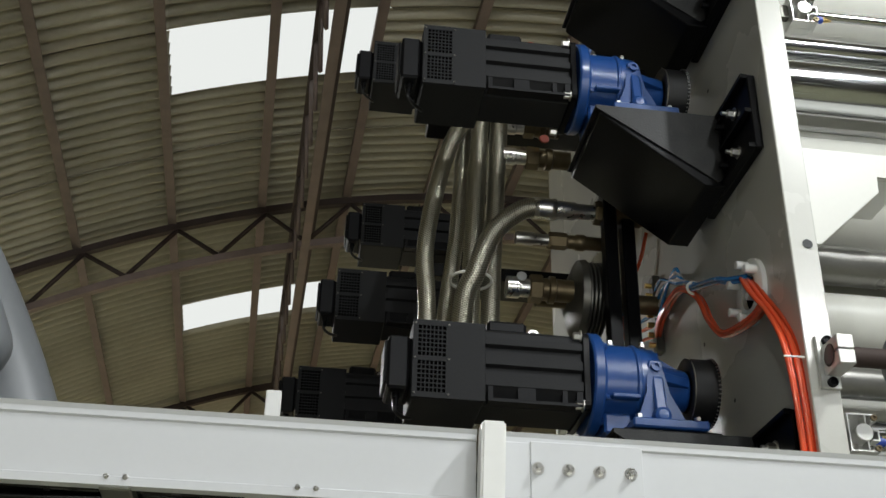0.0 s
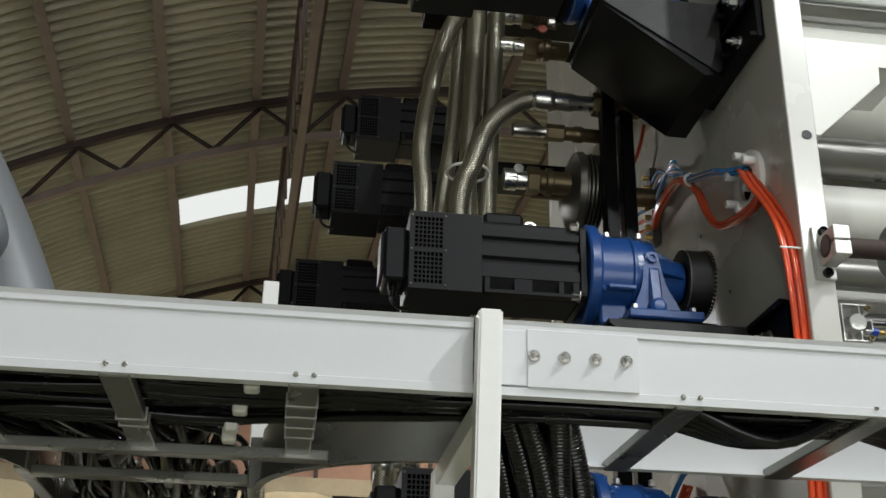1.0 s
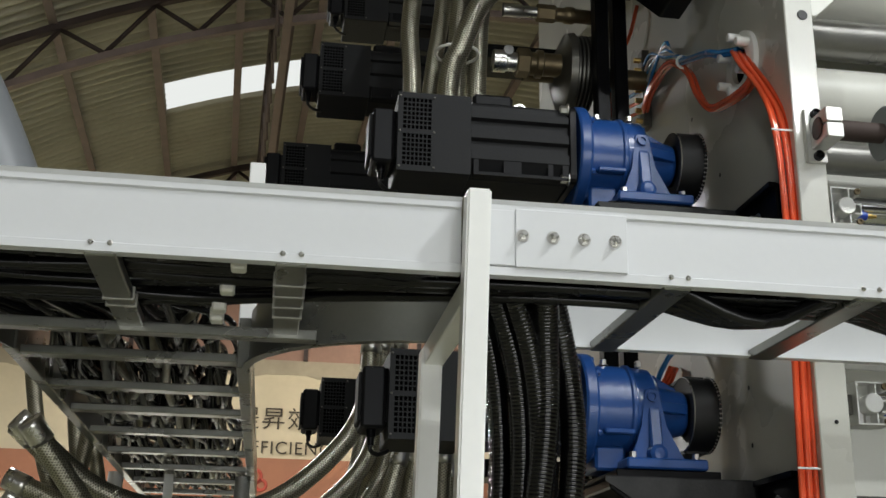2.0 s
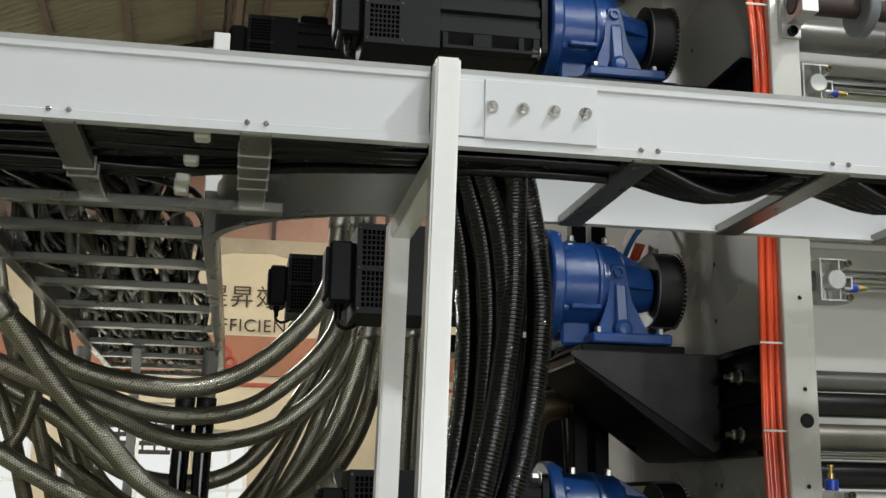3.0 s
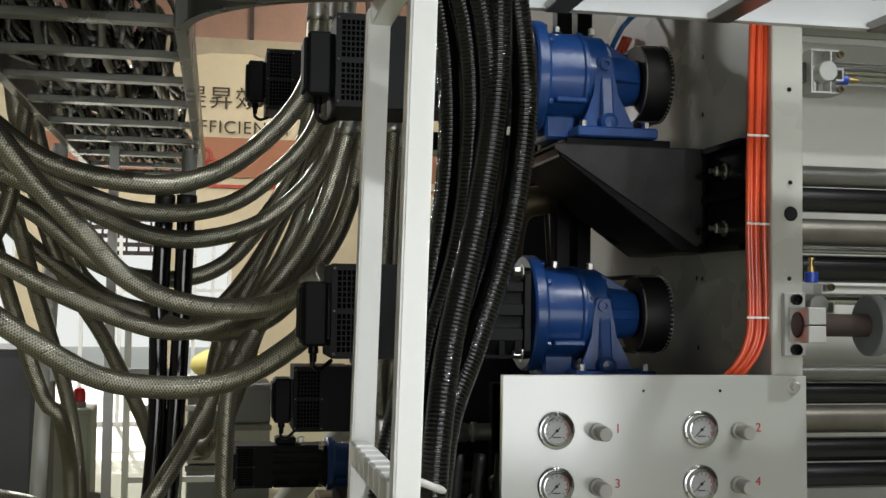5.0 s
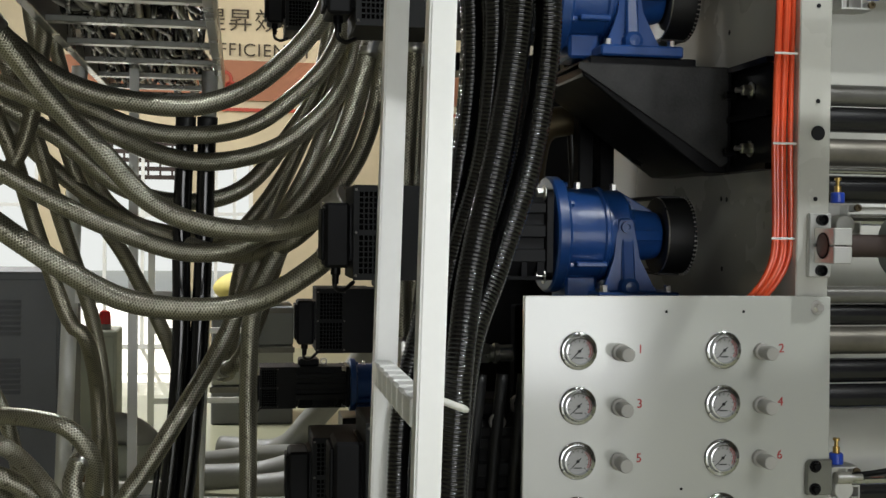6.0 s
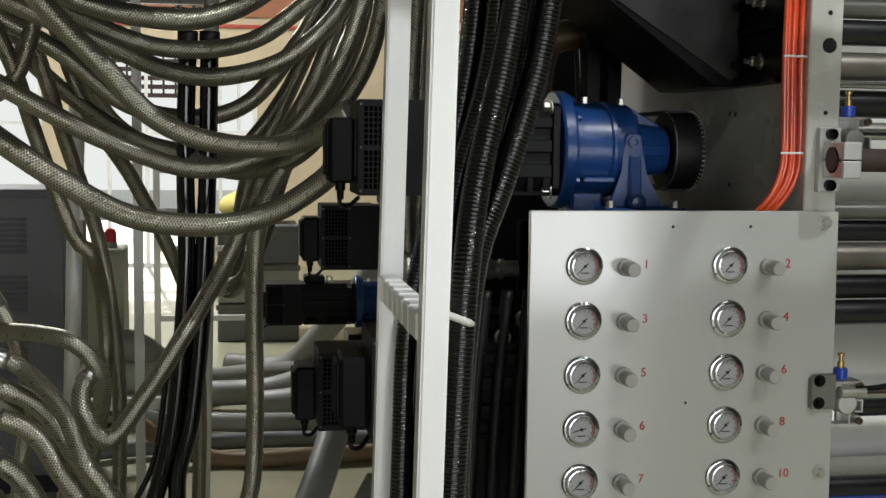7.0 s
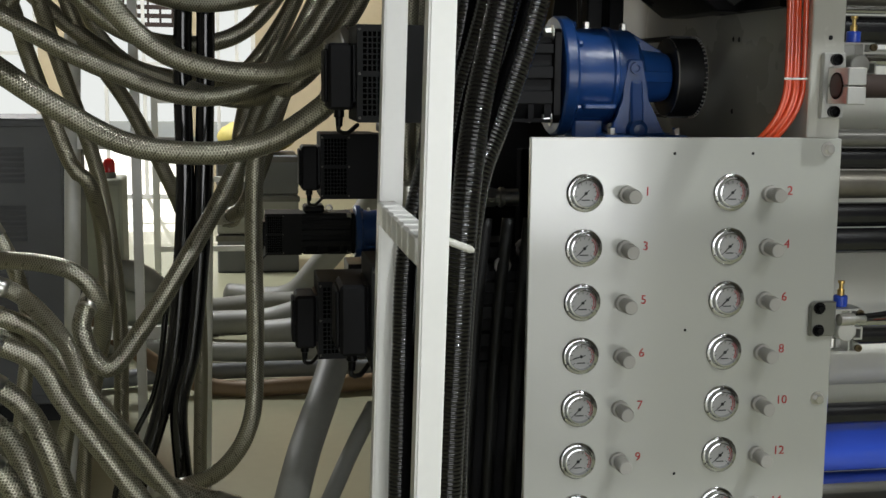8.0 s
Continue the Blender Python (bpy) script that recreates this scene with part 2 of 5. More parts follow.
def cyl(cx, cy, cz, r, a0, a1, axis="x", seg=24, bev=0.0, bm=None):
    if bev:
        return lathe([(a0, r - bev), (a0 + bev, r), (a1 - bev, r), (a1, r - bev)], cx, cy, cz, axis, seg, bm)
    return lathe([(a0, r), (a1, r)], cx, cy, cz, axis, seg, bm)


def prism(poly, a0, a1, axis="y", bevel=0.0, bm=None):
    """Extrudes a polygon: for axis y its points are (x, z), for x (y, z), for z (x, y)."""
    out = bm or bmesh.new()

    def at(p, a):
        return {"y": (p[0], a, p[1]), "x": (a, p[0], p[1]), "z": (p[0], p[1], a)}[axis]

    lo = [out.verts.new(at(p, a0)) for p in poly]
    hi = [out.verts.new(at(p, a1)) for p in poly]
    faces = [out.faces.new(lo), out.faces.new(hi[::-1])]
    for i in range(len(poly)):
        j = (i + 1) % len(poly)
        faces.append(out.faces.new((lo[i], hi[i], hi[j], lo[j])))
    if bevel:
        edges = list({e for f in faces for e in f.edges})
        bmesh.ops.bevel(out, geom=edges, offset=bevel, segments=1, affect="EDGES")
    return out


def spline(pts, step=0.02):
    """A smooth line through the points (Catmull-Rom), in even steps."""
    p = [Vector(q) for q in pts]
    p = [p[0] * 2 - p[1]] + p + [p[-1] * 2 - p[-2]]
    out = []
    for i in range(1, len(p) - 2):
        n = max(2, int((p[i + 1] - p[i]).length / step))
        for k in range(n):
            t = k / n
            out.append(0.5 * (2 * p[i] + (p[i + 1] - p[i - 1]) * t + (2 * p[i - 1] - 5 * p[i] + 4 * p[i + 1] - p[i + 2]) * t * t + (3 * p[i] - p[i - 1] - 3 * p[i + 1] + p[i + 2]) * t ** 3))
    out.append(p[-2])
    return out


def sweep(line, radius, seg=12, bm=None, cap=True):
    """A tube along a line; radius may be a function of the way along. UV: metres along, turns round."""
    out = bm or bmesh.new()
    uv = out.loops.layers.uv.verify()
    n = len(line)
    tang = [(line[min(i + 1, n - 1)] - line[max(i - 1, 0)]).normalized() for i in range(n)]
    up = Vector((0, 0, 1)) if abs(tang[0].z) < 0.9 else Vector((1, 0, 0))
    side = tang[0].cross(up).normalized()
    rings, s, way = [], 0.0, []
    for i in range(n):
        if i:
            s += (line[i] - line[i - 1]).length
        side = (side - tang[i] * side.dot(tang[i])).normalized()
        other = tang[i].cross(side)
        r = radius(s) if callable(radius) else radius
        rings.append([out.verts.new(line[i] + (side * math.cos(2 * math.pi * k / seg) + other * math.sin(2 * math.pi * k / seg)) * r) for k in range(seg)])
        way.append(s)
    for i in range(n - 1):
        for k in range(seg):
            j = (k + 1) % seg
            f = out.faces.new((rings[i][k], rings[i][j], rings[i + 1][j], rings[i + 1][k]))
            f.smooth = True
            for lp, (a, b) in zip(f.loops, ((way[i], k), (way[i], k + 1), (way[i + 1], k + 1), (way[i + 1], k))):
                lp[uv].uv = (a, b / seg)
    if cap:
        out.faces.new(rings[0])
        out.faces.new(rings[-1][::-1])
    return out


def tube(name, pts, r, mat, parent=None, seg=12, step=0.02, label=""):
    """A smooth round hose, cable or pipe."""
    return part(name, sweep(spline(pts, step), r, seg), mat, parent, label)


def ring(cx, cy, cz, rad, r, axis="x", seg=20, bm=None):
    """A thin closed hoop."""
    out = bm or bmesh.new()
    m = Matrix.Translation((cx, cy, cz)) @ AXES[axis]
    rows = [[out.verts.new(m @ Vector(((rad + r * math.cos(b)) * math.cos(a), (rad + r * math.cos(b)) * math.sin(a), r * math.sin(b)))) for b in [2 * math.pi * k / 6 for k in range(6)]] for a in [2 * math.pi * i / seg for i in range(seg)]]
    for i in range(seg):
        for k in range(6):
            out.faces.new((rows[i][k], rows[(i + 1) % seg][k], rows[(i + 1) % seg][(k + 1) % 6], rows[i][(k + 1) % 6]))
    return out


def hexbolt(cx, cy, cz, r, axis, sign, washer=True, depth=None):
    """A hexagon bolt head on a washer, standing proud along the axis."""
    d = depth or r * 0.9
    bm = bmesh.new()
    if washer:
        lathe([(0, r * 1.5), (sign * r * 0.22, r * 1.5)], cx, cy, cz, axis, 16, bm)
    lathe([(sign * r * 0.2, r), (sign * d, r), (sign * (d + r * 0.15), r * 0.8)], cx, cy, cz, axis, 6, bm)
    return bm


# ---- the hall ----
VX0, VX1, VY0, VY1 = -5.1, 8.9, -9.0, 14.0


HALL_TURN = Matrix.Translation((0, 8, 0)) @ pose(0, 0, 0, 0, 0, 2.2) @ Matrix.Translation((0, -8, 0))


def vault(x):
    return 6.62 - 0.065 * (x - 1.9) ** 2


single("floor", box(-9, 12, -12, 18, -0.2, 0.0), FLOOR, "worn grey-green painted concrete factory floor", "floor", kind="structure")


def wall_with_openings(name, x0, x1, z0, z1, y0, y1, holes, mat, label):
    """A wall across x with rectangular openings (x0, x1, z0, z1) that go through it."""
    bm = bmesh.new()
    xs = sorted({x0, x1, *[h[0] for h in holes], *[h[1] for h in holes]})
    for a, b in zip(xs, xs[1:]):
        cuts = sorted([(h[2], h[3]) for h in holes if h[0] <= a and h[1] >= b])
        z = z0
        for lo, hi in cuts + [(z1, z1)]:
            if lo > z:
                box(a, b, y0, y1, z, lo, bm=bm)
            z = hi
    return single(name, bm, mat, label, "wall", kind="structure")


WINDOWS = [(-3.9, -2.3, 0.4, 2.5), (-2.0, -0.7, 0.0, 2.6), (-0.5, 0.15, 0.5, 2.3)]
wall_with_openings("wall_north", VX0, VX1, 0, 4.62, 14.0, 14.25, WINDOWS, PLASTER, "aged ochre plaster end wall with bright openings")
single("wall_north_gable", box(VX0, VX1, 14.0, 14.25, 4.62, 6.7), GABLE, "red-brown sheet gable above the plaster wall", "wall", kind="structure")
rg = random.Random(4)
jag = [(-3.5 + 0.16 * k, 4.42 + 0.05 * noise.noise(Vector((k * 0.37, 1.3, 0))) + rg.uniform(-0.02, 0.02)) for k in range(42)]
single("wall_stain", prism([(jag[0][0], 4.618)] + jag + [(jag[-1][0], 4.618)], 13.988, 13.9995, "y"), PLASTERD, "ragged bare grey-brown patch where the plaster has come off", "wall patch", kind="structure")
for k in range(14):
    single("gable_rib", box(-4.6 + 0.7 * k, -4.55 + 0.7 * k, 13.95, 14.0, 4.62, 5.55), RUST, "dark upright rib on the gable sheet", "rib", "gable ribs")
# unseen walls close the hall; their dark colour keeps ambient light down
single("wall_south", box(VX0, VX1, -5.75, -5.5, 0, 6.7), LOWBOUNCE, "plain unseen end wall darkened to cut bounced light", "wall", kind="structure")
single("wall_west", box(VX0 - 0.25, VX0, -9.25, 14.25, 0, 3.5), LOWBOUNCE, "plain unseen long wall darkened to cut bounced light", "wall", kind="structure")
single("wall_east", box(VX1, VX1 + 0.25, -9.25, 14.25, 0, 3.5), LOWBOUNCE, "plain unseen long wall darkened to cut bounced light", "wall", kind="structure")

for i, (a, b, c, d) in enumerate(WINDOWS):
    win = thing("window_%d" % (i + 1), "bright steel-framed factory window in the end wall", "window", (a + b) / 2, 14.1, c, kind="structure")
    bm = bmesh.new()
    for x in (a, b - 0.05):
        box(x - (a + b) / 2, x + 0.05 - (a + b) / 2, -0.04, 0.04, 0, d - c, bm=bm)
    for z in (0, d - c - 0.05):
        box(a - (a + b) / 2, b - (a + b) / 2, -0.039, 0.039, z, z + 0.05, bm=bm)
    part("window_frame", bm, POSTW, win)
    for k in range(1, 3):
        x = (b - a) * (k / 3 - 0.5)
        part("mullion", box(x - 0.02, x + 0.02, -0.03, 0.03, 0.05, d - c - 0.05), POSTW, win)
    part("transom", box((a - b) / 2 + 0.05, (b - a) / 2 - 0.05, -0.025, 0.025, (d - c) * 0.6, (d - c) * 0.6 + 0.04), POSTW, win)
    if i == 1:
        for k in range(5):
            part("grille_slat", box((a - b) / 2 + 0.051, (b - a) / 2 - 0.051, -0.02, 0.02, d - c - 0.2 - 0.1 * k, d - c - 0.15 - 0.1 * k), RUST, win)
        for k in range(9):
            x = (b - a) * ((k + 0.7) / 9.4 - 0.5)
            part("grille_bar", box(x - 0.012, x + 0.012, -0.012, 0.012, d - c - 0.6, d - c - 0.051), RUST, win)
single("ground", box(-30, 30, 18, 60, -0.25, -0.05), FLOOR, "pale concrete yard outside the end wall", "ground", kind="structure")
single("backdrop", box(-14, 10, 38, 38.1, -0.2, 9), SKYLIGHT, "bright overcast daylight outside the openings", "backdrop", kind="structure")

# roof sheets: corrugated, ridges along the arch, laid in courses that lap
SKY_BAYS = [(5.74, 6.34), (9.6, 10.25)]
SKY_X = (-1.15, 0.22)


def roof_course(y0, y1, x0, x1, lift, steps, name="roof_sheet"):
    bm = bmesh.new()
    n = max(2, int((y1 - y0) / 0.0144))
    rows = []
    for k in range(n + 1):
        y = y0 + (y1 - y0) * k / n
        w = 0.03 * math.sin(2 * math.pi * y / 0.115)
        rows.append([bm.verts.new((x0 + (x1 - x0) * i / steps, y, vault(x0 + (x1 - x0) * i / steps) + 0.1 + w + lift)) for i in range(steps + 1)])
    for p, q in zip(rows, rows[1:]):
        for i in range(steps):
            f = bm.faces.new((p[i], p[i + 1], q[i + 1], q[i]))
            f.smooth = True
    return bm


roof = thing("ceiling", "weathered grey-brown corrugated barrel-vault roof", "roof", kind="structure")
edges_x = [VX0 - 0.3, -3.9, -2.65, -1.15, 0.22, 1.55, 2.9, 5.0, VX1 + 0.3]
cuts_y = [-9.5, -5.5, -1.7, 2.1, 4.0, 4.85, 5.74, 6.34, 7.1, 7.85, 8.7, 9.6, 10.25, 11.1, 11.9, 12.7, 13.5, 14.6]
for j in range(len(cuts_y) - 1):
    y0, y1 = cuts_y[j], cuts_y[j + 1]
    for i in range(len(edges_x) - 1):
        x0, x1 = edges_x[i], edges_x[i + 1]
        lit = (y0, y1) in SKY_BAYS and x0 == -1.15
        near = -4 < x0 < 3 and y0 >= 4
        bm = roof_course(y0, y1 + 0.06, x0, x1 + 0.04, 0.006 * (i % 2) + 0.012 * (j % 2), 6) if near else roof_course(y0, y1 + 0.02, x0, x1 + 0.03, 0.0, 4)
        # skylight sheets glow themselves; no daylight passes through them
        ob = part("skylight_sheet" if lit else "roof_sheet", bm, SKYLIGHT if lit else ROOF, roof, "skylight sheet given its own glow for daylight" if lit else "")

roof.matrix_basis = HALL_TURN
PURLINS = [-1.82 + 0.67 * k for k in range(-3, 9)]
for x in PURLINS:
    z = vault(x)
    bm = bmesh.new()
    box(x - 0.022, x + 0.022, -9, 14, z + 0.005, z + 0.07, bm=bm)
    box(x - 0.022, x + 0.045, -9, 14, z - 0.003, z + 0.004, bm=bm)
    single("purlin", bm, PURLIN, "rusted steel roof purlin under the corrugated sheets", "purlin", group="roof purlins").matrix_basis = HALL_TURN


def arch_truss(y):
    t = thing("roof_truss", "rusted arched lattice roof truss of angle steel", "truss", 0, y, 0, group="roof trusses")
    t.matrix_basis = HALL_TURN @ t.matrix_basis
    xs = [VX0 + 0.02 + (VX1 - VX0 - 0.04) * k / 42 for k in range(43)]
    for nm, dz, h in (("top_chord", -0.005, 0.06), ("bottom_chord", -0.37, 0.06)):
        part(nm, prism([(a, vault(a) + dz) for a in xs] + [(a, vault(a) + dz - h) for a in reversed(xs)], -0.03, 0.03, "y"), RUST if nm == "top_chord" else PURLIN, t)
    for k in range(6, 36):
        a, b = xs[k], xs[k + 1]
        za, zb = vault(a) - 0.06, vault(b) - 0.37
        if k % 2:
            za, zb = vault(a) - 0.37, vault(b) - 0.06
        part("lattice_bar", sweep([Vector((a, 0, za)), Vector((b, 0, zb))], 0.019, 4), RUST, t)


for y in (0.4, 4.2, 8.0, 11.85):
    arch_truss(y)


def long_girder():
    g = thing("lattice_girder", "rusted lattice girder running along the roof", "girder", -0.17, 0, 0)
    g.matrix_basis = HALL_TURN @ g.matrix_basis
    part("bottom_chord", box(0.03, 0.095, 2.0, 13.9, 5.74, 5.79, 0.003), PURLIN, g)
    part("top_chord", box(-0.06, -0.01, 2.0, 13.9, 6.13, 6.18), RUST, g)
    part("top_chord", box(0.1, 0.14, 2.0, 13.9, 6.13, 6.18), RUST, g)
    k, y = 0, 2.1
    while y < 13.6:
        part("lattice_bar", sweep([Vector((0.0 if k % 2 else -0.035, y, 5.77 if k % 2 else 6.15)), Vector((-0.035 if k % 2 else 0.0, y + 0.2, 6.15 if k % 2 else 5.77))], 0.015, 4), PURLIN, g)
        y += 0.2
        k += 1


long_girder()

# ---- sign on the end wall ----
sign = thing("wall_sign", "dark lettering with a red-brown band on the plaster wall", "sign", 0, 13.98, 0)
part("band", box(-3.5, 3.2, -0.012, 0.0, 2.95, 3.42), REDWALL, sign, "red-brown painted band")
part("red_line", box(-3.5, 3.2, -0.008, 0.0, 2.82, 2.86), REDPAINT, sign)


def letters(name, text, x, y, z, size, mat, parent, label="", thick=0.0005, spread=1.0):
    cu = bpy.data.curves.new(name, "FONT")
    cu.body, cu.size, cu.extrude = text, size, thick
    cu.space_character = spread
    tmp = bpy.data.objects.new(name, cu)
    scene.collection.objects.link(tmp)
    me = bpy.data.meshes.new_from_object(tmp.evaluated_get(bpy.context.evaluated_depsgraph_get()))
    bpy.data.objects.remove(tmp)
    me.materials.clear()
    me.materials.append(mat)
    ob = new(name, me)
    ob.parent = parent
    ob.matrix_local = pose(x, y, z, 90, 0, 0)
    return tagged(ob, label) if label else ob


letters("lettering", "EFFICIENCY", -0.39, -0.006, 3.475, 0.215, INK, sign, "dark lettering EFFICIENCY", spread=1.1)
letters("character", "提昇效率", -0.47, -0.006, 3.79, 0.29, INK, sign, "four dark written characters", spread=1.12)
bm = ring(-0.2, -0.016, 3.2, 0.08, 0.02, "y")
ring(-0.12, -0.016, 3.1, 0.06, 0.02, "y", bm=bm)
part("red_mark", bm, REDPAINT, sign)

# ---- the machine's side frame, rollers and covers ----
side = thing("machine_side_frame", "thick cream-grey painted steel side plate of the machine", "machine frame", 1.07, 2.13, 0)
part("side_plate", box(0, 0.067, 0, 2.4, 0, 4.7, 0.0025), CREAM, side)


# bores are flat black discs, the shade inside a hole put into colour
def bore(x, z, r, mat=BLACKM):
    bm = lathe([(-0.0015, r * 1.12), (-0.0015, r), (0.012, r * 0.98), (0.012, 0)], x - 1.07, 0, z, "y", 24)
    part("bore", bm, mat, side)


for x, z, r in ((1.112, 2.845, 0.011), (1.11, 1.678, 0.013), (1.107, 1.925, 0.004), (1.109, 1.74, 0.004), (1.107, 1.55, 0.004), (1.11, 2.2, 0.004)):
    bore(x, z, r)
for y, z in ((2.46, 2.057), (2.46, 1.925), (2.46, 1.555), (2.48, 1.4), (2.49, 1.557), (2.5, 3.55), (2.55, 2.62), (2.55, 2.45), (2.75, 3.03), (2.72, 2.85), (3.25, 1.75), (2.9, 1.78)):
    part("bore", lathe([(-0.001, 0.006), (-0.001, 0.0), ], 0, y - 2.13, z, "x", 12), BLACKM, side)

far_side = single("machine_far_frame", box(3.35, 3.42, 2.13, 4.5, 0, 4.7, 0.003), CREAM, "cream-grey painted side plate closing the far side of the machine", "machine frame")
cover = thing("machine_cover", "large cream sheet cover behind the rollers", "machine cover", 1.14, 3.25, 0.02)
for k, (za, zb) in enumerate(((0.0, 0.98), (0.985, 1.56), (1.565, 2.3), (2.305, 3.1), (3.105, 4.0), (4.005, 4.68))):
    part("cover_sheet", box(0.0, 2.21, 0.0, 0.05, za, zb, 0.003), ROLLW, cover)
    part("seam_strip", box(0.0, 2.21, -0.012, -0.0005, zb - 0.02, zb, 0.002), POSTW, cover)


BLK = "glossy black rubber-covered roller between the side plates"


def roller(y, z, r, mat, label, journal=0.5):
    t = thing("roller", label, "roller", 1.14, y, z, group="machine rollers")
    part("barrel", cyl(0, 0, 0, r, 0.03, 2.18, "x", 40, 0.004), mat, t, smooth=True)
    part("journal", cyl(0, 0, 0, r * journal, -0.0, 0.031, "x", 24), STEEL, t, smooth=True)
    part("journal", cyl(0, 0, 0, r * journal, 2.179, 2.21, "x", 24), STEEL, t, smooth=True)
    return t


for y, z, r, m, lb in (
    (2.75, 3.96, 0.036, CHROME, "polished chrome guide roller between the side plates"), (2.75, 3.80, 0.085, CHROME, "polished chrome roller between the side plates"),
    (2.95, 4.28, 0.2, ROLLW, "large cream rubber-covered roller behind the guide rollers"), (2.95, 3.48, 0.22, ROLLW, "large cream rubber-covered roller behind the guide rollers"),
    (2.8, 3.18, 0.06, ROLLD, "dark steel guide roller between the side plates"), (2.85, 3.0, 0.1, ROLLW, "cream rubber-covered roller between the side plates"), (2.75, 2.78, 0.045, ROLLD, "dark steel guide roller between the side plates"),
    (2.8, 2.64, 0.05, CHROME, "polished steel guide roller between the side plates"), (2.95, 2.42, 0.11, ROLLW, "cream rubber-covered roller between the side plates"),
    (2.62, 2.073, 0.028, CHROME, "polished guide roller between the side plates"), (2.65, 1.818, 0.026, ROLLD, "dark polished guide roller between the side plates"),
    (2.66, 1.76, 0.031, ROLLK, BLK), (2.65, 1.679, 0.034, ROLLB, "dull brown bare steel roller between the side plates"), (2.62, 1.634, 0.0085, CHROME, "thin polished rod between the side plates"), (2.66, 1.59, 0.034, ROLLK, BLK),
    (2.64, 1.333, 0.021, ROLLD, "dark polished guide roller between the side plates"), (2.66, 1.284, 0.027, ROLLK, BLK), (2.65, 1.221, 0.034, ROLLB, "dull brown bare steel roller between the side plates"), (2.66, 1.146, 0.03, ROLLK, BLK), (2.65, 1.083, 0.031, ROLLK, BLK),
    (2.8, 0.95, 0.09, ROLLW, "cream rubber-covered roller between the side plates"), (2.62, 0.852, 0.022, ROLLK, "thin black roller between the side plates"), (2.8, 0.75, 0.07, ROLLW, "cream rubber-covered roller between the side plates"),
    (2.6, 0.662, 0.026, ROLLK, BLK), (2.65, 0.56, 0.06, BLUEFILM, "roller wound with shiny blue film"), (2.65, 0.43, 0.065, CHROME, "polished chrome roller low in the machine")):
    roller(y, z, r, m, lb)

# white angled bracket plate beside the side frame
wb = thing("bracket_plate", "white painted angled bracket plate on the side frame", "bracket", 1.1365, 2.3, 3.1)
part("plate", prism([(0, 0.14), (0.42, 0.14), (0.42, 0.07), (0.28, 0.07), (0.28, 0.02), (0.1, -0.15), (0.06, -0.15), (0, -0.1)], 0, 0.02, "y", 0.002), ROLLW, wb)
part("web", box(0, 0.42, 0.02, 0.3, 0.125, 0.139), POSTW, wb)


def roller_clamp(z, shaft):
    c = thing("shaft_clamp", "split aluminium shaft clamp bolted to the side plate", "shaft clamp", 1.09, 2.13, z, group="shaft clamps")
    part("base_plate", box(0, 0.046, -0.012, 0, -0.062, 0.062, 0.002), ALU, c)
    bm = box(0.01, 0.048, -0.088, -0.012, 0.0012, 0.034, 0.002)
    box(0.01, 0.048, -0.088, -0.012, -0.034, -0.0012, 0.002, bm)
    part("block", bm, ALU, c)
    # dark red disc stands for the shaded bore, no hole is cut
    part("bushing", lathe([(-0.001, 0.025), (-0.001, 0.0215), (0.004, 0.021), (0.004, 0)], 0.01, -0.047, 0, "x", 28), REDDARK, c, "dark round bore")
    for dz in (-0.049, 0.049):
        part("bolt", lathe([(-0.012, 0.011), (-0.022, 0.011), (-0.023, 0.009), (-0.018, 0.006), (-0.018, 0)], 0.024, 0, dz, "y", 18), BLACK, c)
    if shaft:
        part("shaft", cyl(0, -0.047, 0, 0.022, 0.047, 0.75, "x", 24), RUST, c, "dark round shaft", smooth=True)
        part("collar", cyl(0, -0.047, 0, 0.06, 0.155, 0.18, "x", 32, 0.003), GREYPVC, c, "grey round collar", smooth=True)


roller_clamp(2.545, True)
roller_clamp(1.46, True)


